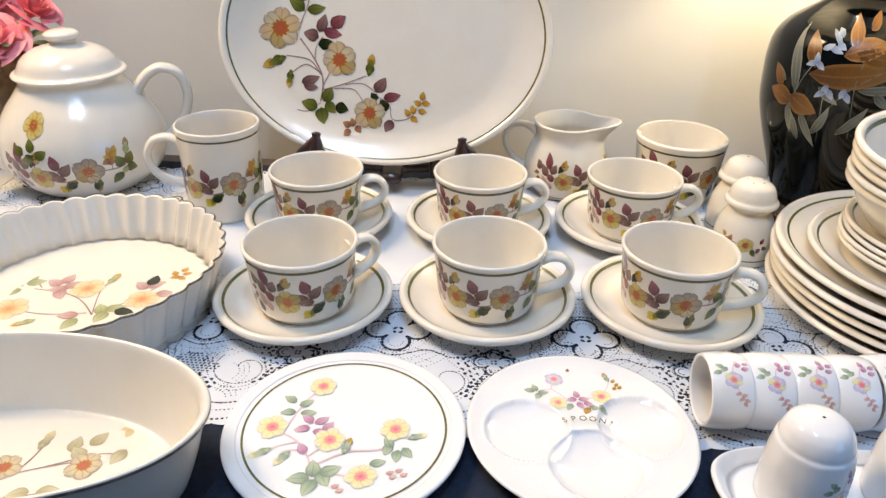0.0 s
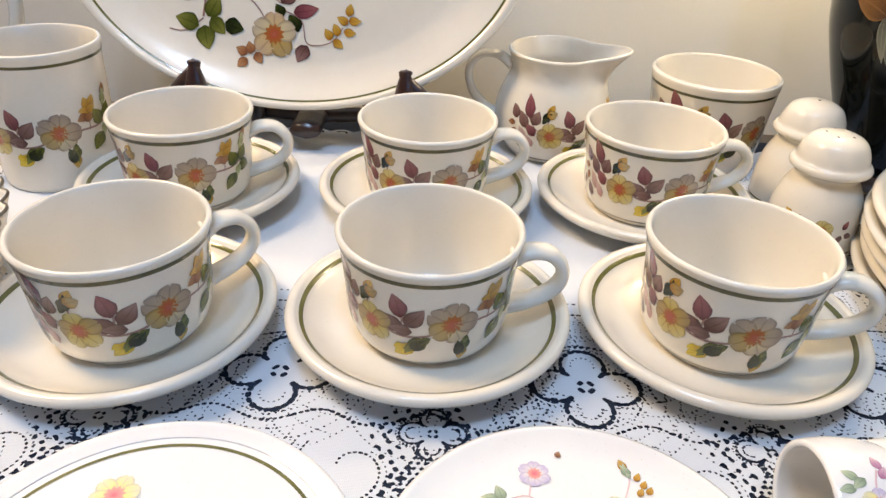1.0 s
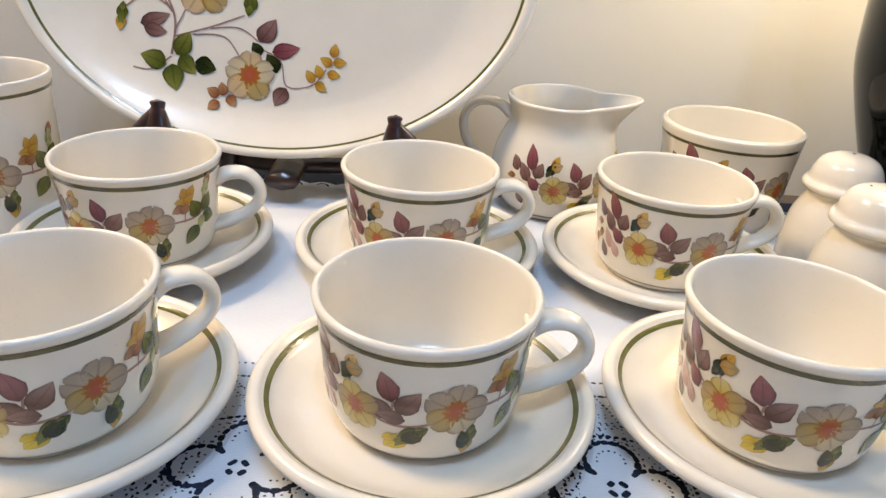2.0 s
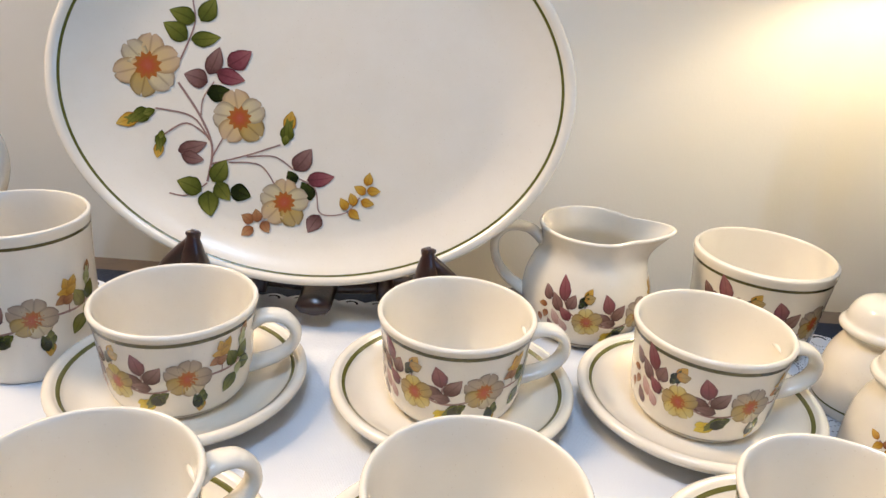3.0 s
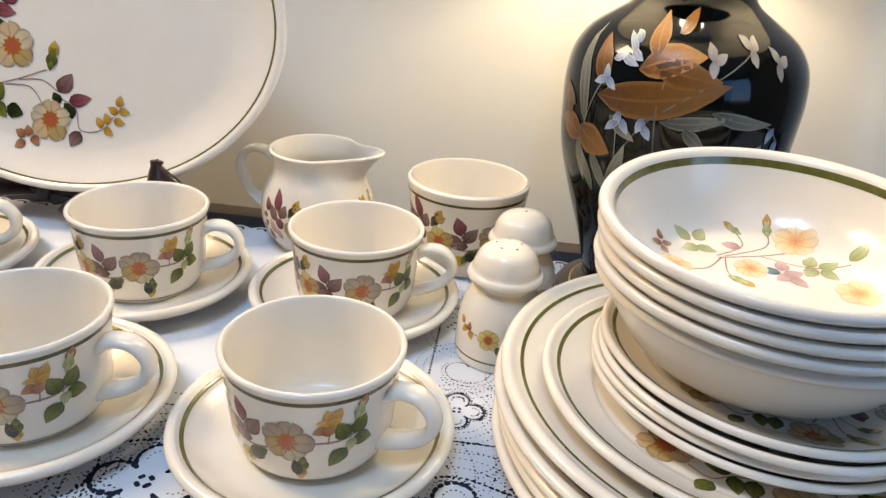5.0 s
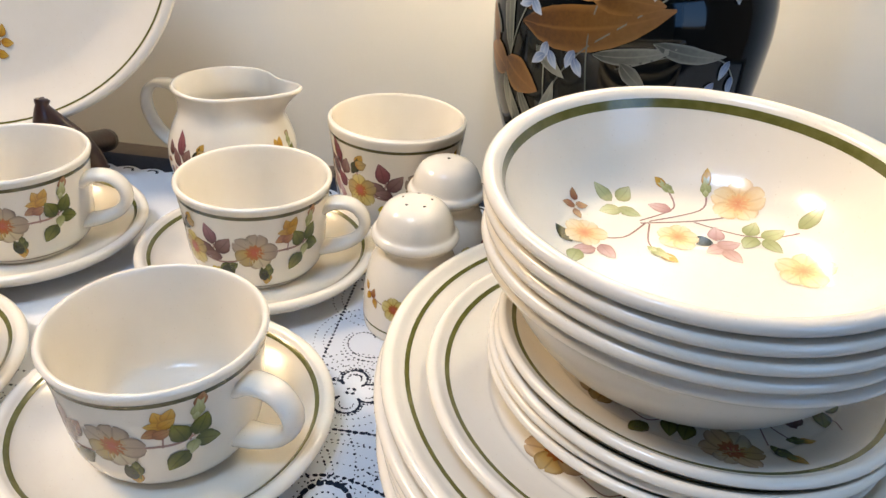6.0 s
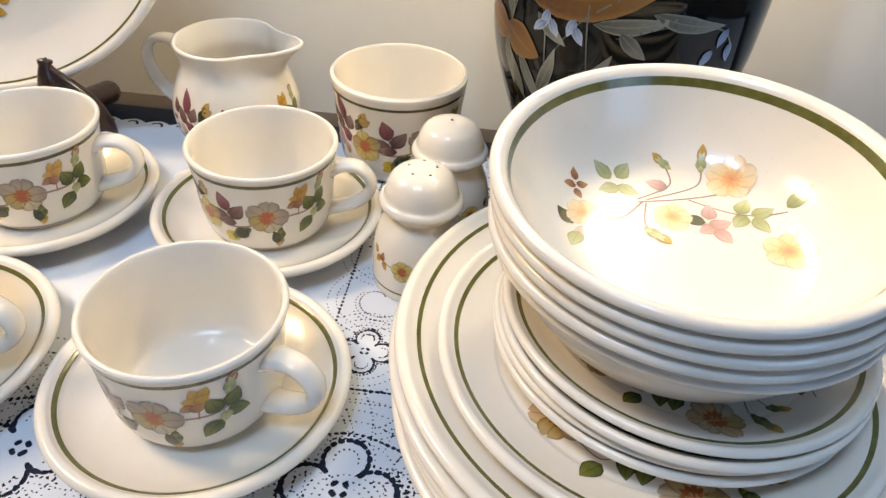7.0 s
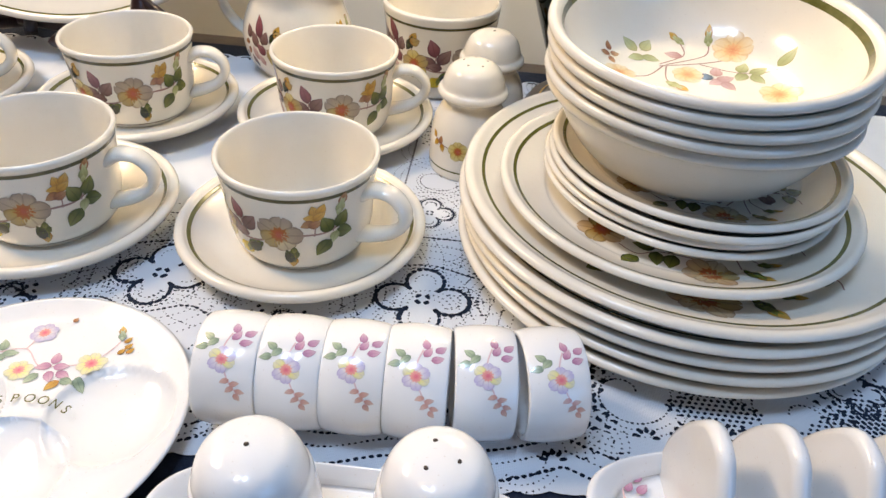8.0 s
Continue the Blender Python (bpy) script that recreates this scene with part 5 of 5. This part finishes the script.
rest = thing("spoon_rest", pose(0.1180, 0.3520, 0.0006), "round white porcelain spoon rest with three hollows and flowers", "spoon rest")
part("dish", spoon_rest_mesh(), WHITE, rest)
sp = Print()
sp.stem([(-26, -8), (-14, -4), (-2, -14), (10, -12), (22, -8), (29, 6), (28, 14)], 0.6, P_BLUSH)
sp.stem([(-12, 8), (-14, -4)], 0.6, P_BLUSH)
for x, y, a, mt in ((-30, -6, 170, P_SAGE), (-26, -3, 110, P_SAGE), (-24, -12, 240, P_SAGE), (-20, -8, 10, P_SAGE), (4, -8, 100, P_PLUM), (9, -13, 10, P_PLUM), (0, -14, 200, P_PLUM), (6, -20, 300, P_PLUM), (12, -18, 340, P_PLUM),
                    (16, -22, -20, P_SAGE), (22, -22, -50, P_SAGE), (10, -25, 240, P_GOLD), (-2, -22, 240, P_SAGE)):
    sp.leaf(x, y, a, 8, 5, mt)
sp.flower(-11, 8, 14, P_LILAC, P_ROSY, 6, 90)
sp.flower(-10, -18, 13, P_LEMON, P_ROSY, 6, 90)
sp.flower(22, -9, 15, P_LEMON, P_ROSY, 6, 90)
sp.bud(28, 13, 110, 9, P_SAGE, P_GOLD)
for x, y in ((33, 9), (35, 5), (33, 1), (37, 2)):
    sp.leaf(x, y, 60, 5, 3, P_GOLD)
sp.leaf(0, 19, 70, 3.4, 3, P_RUST)


def on_rest(x, y, lift):
    px, py = -0.0030 + 0.0009 * x, 0.0400 + 0.0009 * y
    return Vector((px, py, rest_top(px, py) + lift))


sp.lay(on_rest, rest, "floral_print", "", 0.0003)
for k, ch in enumerate("SPOONS"):
    tc = bpy.data.curves.new("letter", "FONT")
    tc.body, tc.size, tc.extrude, tc.align_x = ch, 0.0062, 0.00005, "CENTER"
    tmp = new("letter", tc)
    me = bpy.data.meshes.new_from_object(tmp)
    bpy.data.objects.remove(tmp)
    me.materials.append(OLIVE)
    ob = new("letter", me)
    ob.parent = rest
    a = radians(88 - (k - 2.5) * 9.5)
    ob.matrix_basis = pose(0.004 + 0.0345 * math.cos(a), 0.0345 * math.sin(a) - 0.028, 0.0093, 0, 0, math.degrees(a) - 90)

RING = [(0.0205, 0.0008), (0.0212, 0.0), (0.0222, 0.0), (0.0230, 0.0010), (0.0240, 0.0070), (0.0243, 0.0135), (0.0240, 0.0200), (0.0230, 0.0260), (0.0222, 0.0270), (0.0212, 0.0270), (0.0205, 0.0262), (0.0207, 0.0135), (0.0205, 0.0008)]
RING = [(r, h * 0.935) for r, h in RING]
RING_OUT = RING[2:9]
RINGS = [(0.1938, 0.3765, 1), (0.2191, 0.378, 1.5), (0.2444, 0.379, 1), (0.2697, 0.380, 1.5), (0.2965, 0.382, 6), (0.3240, 0.384, 12)]
ring = None
for k, (x, y, turn) in enumerate(RINGS):
    m = pose(x, y, 0.0249, 0, 0, turn) @ pose(0, 0, 0, 0, 90, 0) @ pose(0, 0, 0, 0, 0, rnd.uniform(-8, 8))
    if ring:
        ring = copy_thing(ring, m)
    else:
        ring = thing("napkin_ring", m, "white porcelain napkin ring with a small flower sprig", "napkin ring", "row of napkin rings")
        part("band", lathe(RING, 72, 3), WHITE, ring)

        def on_ring(x, y, lift):
            zz = 0.0126 + x / 1000
            r, a = at_height(RING_OUT, zz) + lift, radians(36) - y * 0.92 / 1000 / 0.024
            return Vector((-r * math.cos(a), -r * math.sin(a), zz))
        sprig().lay(on_ring, ring)

# ---------------------------------------------------------------- condiment tray and toast rack
tray = thing("condiment_tray", pose(0.2645, 0.312, -0.001), "small white oblong porcelain tray holding two shakers", "tray")
TRAY = [(0.0, 0.0), (0.80, 0.0), (0.86, 0.002), (0.97, 0.0105), (1.0, 0.0122), (0.99, 0.0138), (0.96, 0.0134), (0.86, 0.0062), (0.80, 0.0045), (0.0, 0.0045)]


def squircle(a, b):
    def shape(r, zz, t):
        c, s = math.cos(t), math.sin(t)
        return a * r * math.copysign(abs(c) ** 0.62, c), b * r * math.copysign(abs(s) ** 0.75, s), zz
    return shape


part("dish", lathe(TRAY, 96, 3, squircle(0.077, 0.032)), WHITE, tray)
COND = [(0.0, 0.001), (0.0195, 0.001), (0.0210, 0.0), (0.0226, 0.0015), (0.0228, 0.012), (0.0222, 0.028), (0.0210, 0.038), (0.0203, 0.0420), (0.0192, 0.0440), (0.0186, 0.0475), (0.0165, 0.0530), (0.0125, 0.0570), (0.0060, 0.0588), (0.0, 0.0592)]


def condiment_at(m, holes, label):
    s = thing("condiment_shaker", m, label, "shaker", "pair of condiment shakers")
    part("body", lathe(COND, 64), WHITE, s)
    sprig().lay(wrap(COND[2:12], 0.022, -62), s)
    for k in range(holes):
        a = radians(90 + 120 * k)
        d = 0.0 if holes == 1 else 0.0062
        part("pouring_hole", lathe([(0.0, 0.0594 - d * 0.08), (0.0009, 0.0593 - d * 0.08), (0.0011, 0.057)], 10, 1), HOLE, s).location = (d * math.cos(a), d * math.sin(a), 0)
    return s


condiment_at(pose(0.2345, 0.3125, 0.0036, 0, 0, 0), 1, "white porcelain salt shaker with one hole on a tray")
condiment_at(pose(0.2960, 0.3165, 0.0036, 0, 0, 20), 3, "white porcelain pepper shaker with three holes on a tray")

rack = thing("toast_rack", pose(0.441, 0.343, -0.001, 0, 0, 4), "white porcelain toast rack with flower decorated end", "toast rack")
part("tray", lathe(TRAY, 96, 3, squircle(0.088, 0.031)), WHITE, rack)
for k in range(5):
    bm = bmesh.new()
    outline = [(px / 1000, pz / 1000) for px, pz in [tuple(v[:2]) for v in spline([(30, 4, 0), (29, 22, 0), (22, 40, 0), (12, 55, 0), (5, 60, 0), (-5, 60, 0), (-12, 55, 0), (-22, 40, 0), (-29, 22, 0), (-30, 4, 0)], 3)]][:24] + [(-0.030, 0.004)]
    loops = []
    for dx, sc in ((-0.0034, 0.93), (-0.0026, 0.985), (0, 1.0), (0.0026, 0.985), (0.0034, 0.93)):
        loops.append([bm.verts.new((dx, py * sc, 0.004 + (pz - 0.004) * sc)) for py, pz in outline])
    for p, q in zip(loops, loops[1:]):
        for i in range(24):
            bm.faces.new((p[i], p[i + 1], q[i + 1], q[i]))
    bm.faces.new(loops[0])
    bm.faces.new(loops[-1][::-1])
    part("divider", bm, WHITE, rack).location = (-0.050 + 0.0255 * k, 0, 0)
sprig().lay(flat(0.0062, -0.068, 0.003, 20, 1.15), rack)

# ---------------------------------------------------------------- silk roses in a basket
basket = thing("flower_basket", pose(-0.493, 0.765, 0.0), "brown woven basket with pink silk roses", "flowers")
part("basket", lathe([(0.0, 0.0), (0.036, 0.0), (0.040, 0.004), (0.046, 0.05), (0.052, 0.115), (0.054, 0.118), (0.050, 0.118), (0.043, 0.05), (0.0, 0.01)], 48, 3, lambda r, zz, t: ((r + 0.0012 * math.sin(24 * t + 900 * zz)) * math.cos(t), (r + 0.0012 * math.sin(24 * t + 900 * zz)) * math.sin(t), zz)), BASKET, basket)


def rose(place, size, parent, seed):
    rr = random.Random(seed)
    bm = bmesh.new()
    for k in range(22):
        s = k / 21
        a = k * 2.4 + rr.uniform(-0.2, 0.2)
        rad, ht, wide = size * (0.10 + 0.75 * s), size * (0.95 - 0.55 * s), size * (0.45 + 0.55 * s)
        rows = []
        for i in range(5):
            v = i / 4
            row = []
            for j in range(5):
                u = j / 2 - 1
                b = a + u * wide / max(rad, 0.3 * size) * 0.45 * (0.5 + 0.6 * v)
                q = rad * (0.35 + 0.65 * v) + size * 0.22 * s * v ** 3
                row.append(bm.verts.new((q * math.cos(b), q * math.sin(b), ht * v * (1 - 0.16 * u * u) - size * 0.2 * s * v ** 4)))
            rows.append(row)
        for i in range(4):
            for j in range(4):
                bm.faces.new((rows[i][j], rows[i][j + 1], rows[i + 1][j + 1], rows[i + 1][j]))
    part("rose", bm, ROSE, parent, "pink silk rose").matrix_basis = Matrix.Translation(place) @ pose(0, 0, 0, 40, 0, 20 * seed)


for k, (x, y, zz, s) in enumerate(((0.03, -0.03, 0.135, 0.038), (-0.03, -0.02, 0.14, 0.036), (0.0, 0.02, 0.165, 0.038), (0.055, 0.01, 0.16, 0.032), (-0.05, 0.03, 0.17, 0.034))):
    rose(Vector((x, y, zz)), s, basket, k + 1)
for k in range(9):
    a = k * 0.7
    bm = bmesh.new()
    vs = [[bm.verts.new((0.05 * s, c * 0.015 * math.sin(math.pi * min(s + 0.05, 1)), 0.008 * math.sin(3 * s))) for c in (-1, 0, 1)] for s in (0, 0.25, 0.5, 0.75, 1.0)]
    for p, q in zip(vs, vs[1:]):
        for i in range(2):
            bm.faces.new((p[i], p[i + 1], q[i + 1], q[i]))
    part("leaf", bm, ROSE_LEAF, basket).matrix_basis = pose(0.03 * math.cos(a), 0.03 * math.sin(a), 0.118 + 0.004 * (k % 3), 0, -15, math.degrees(a))
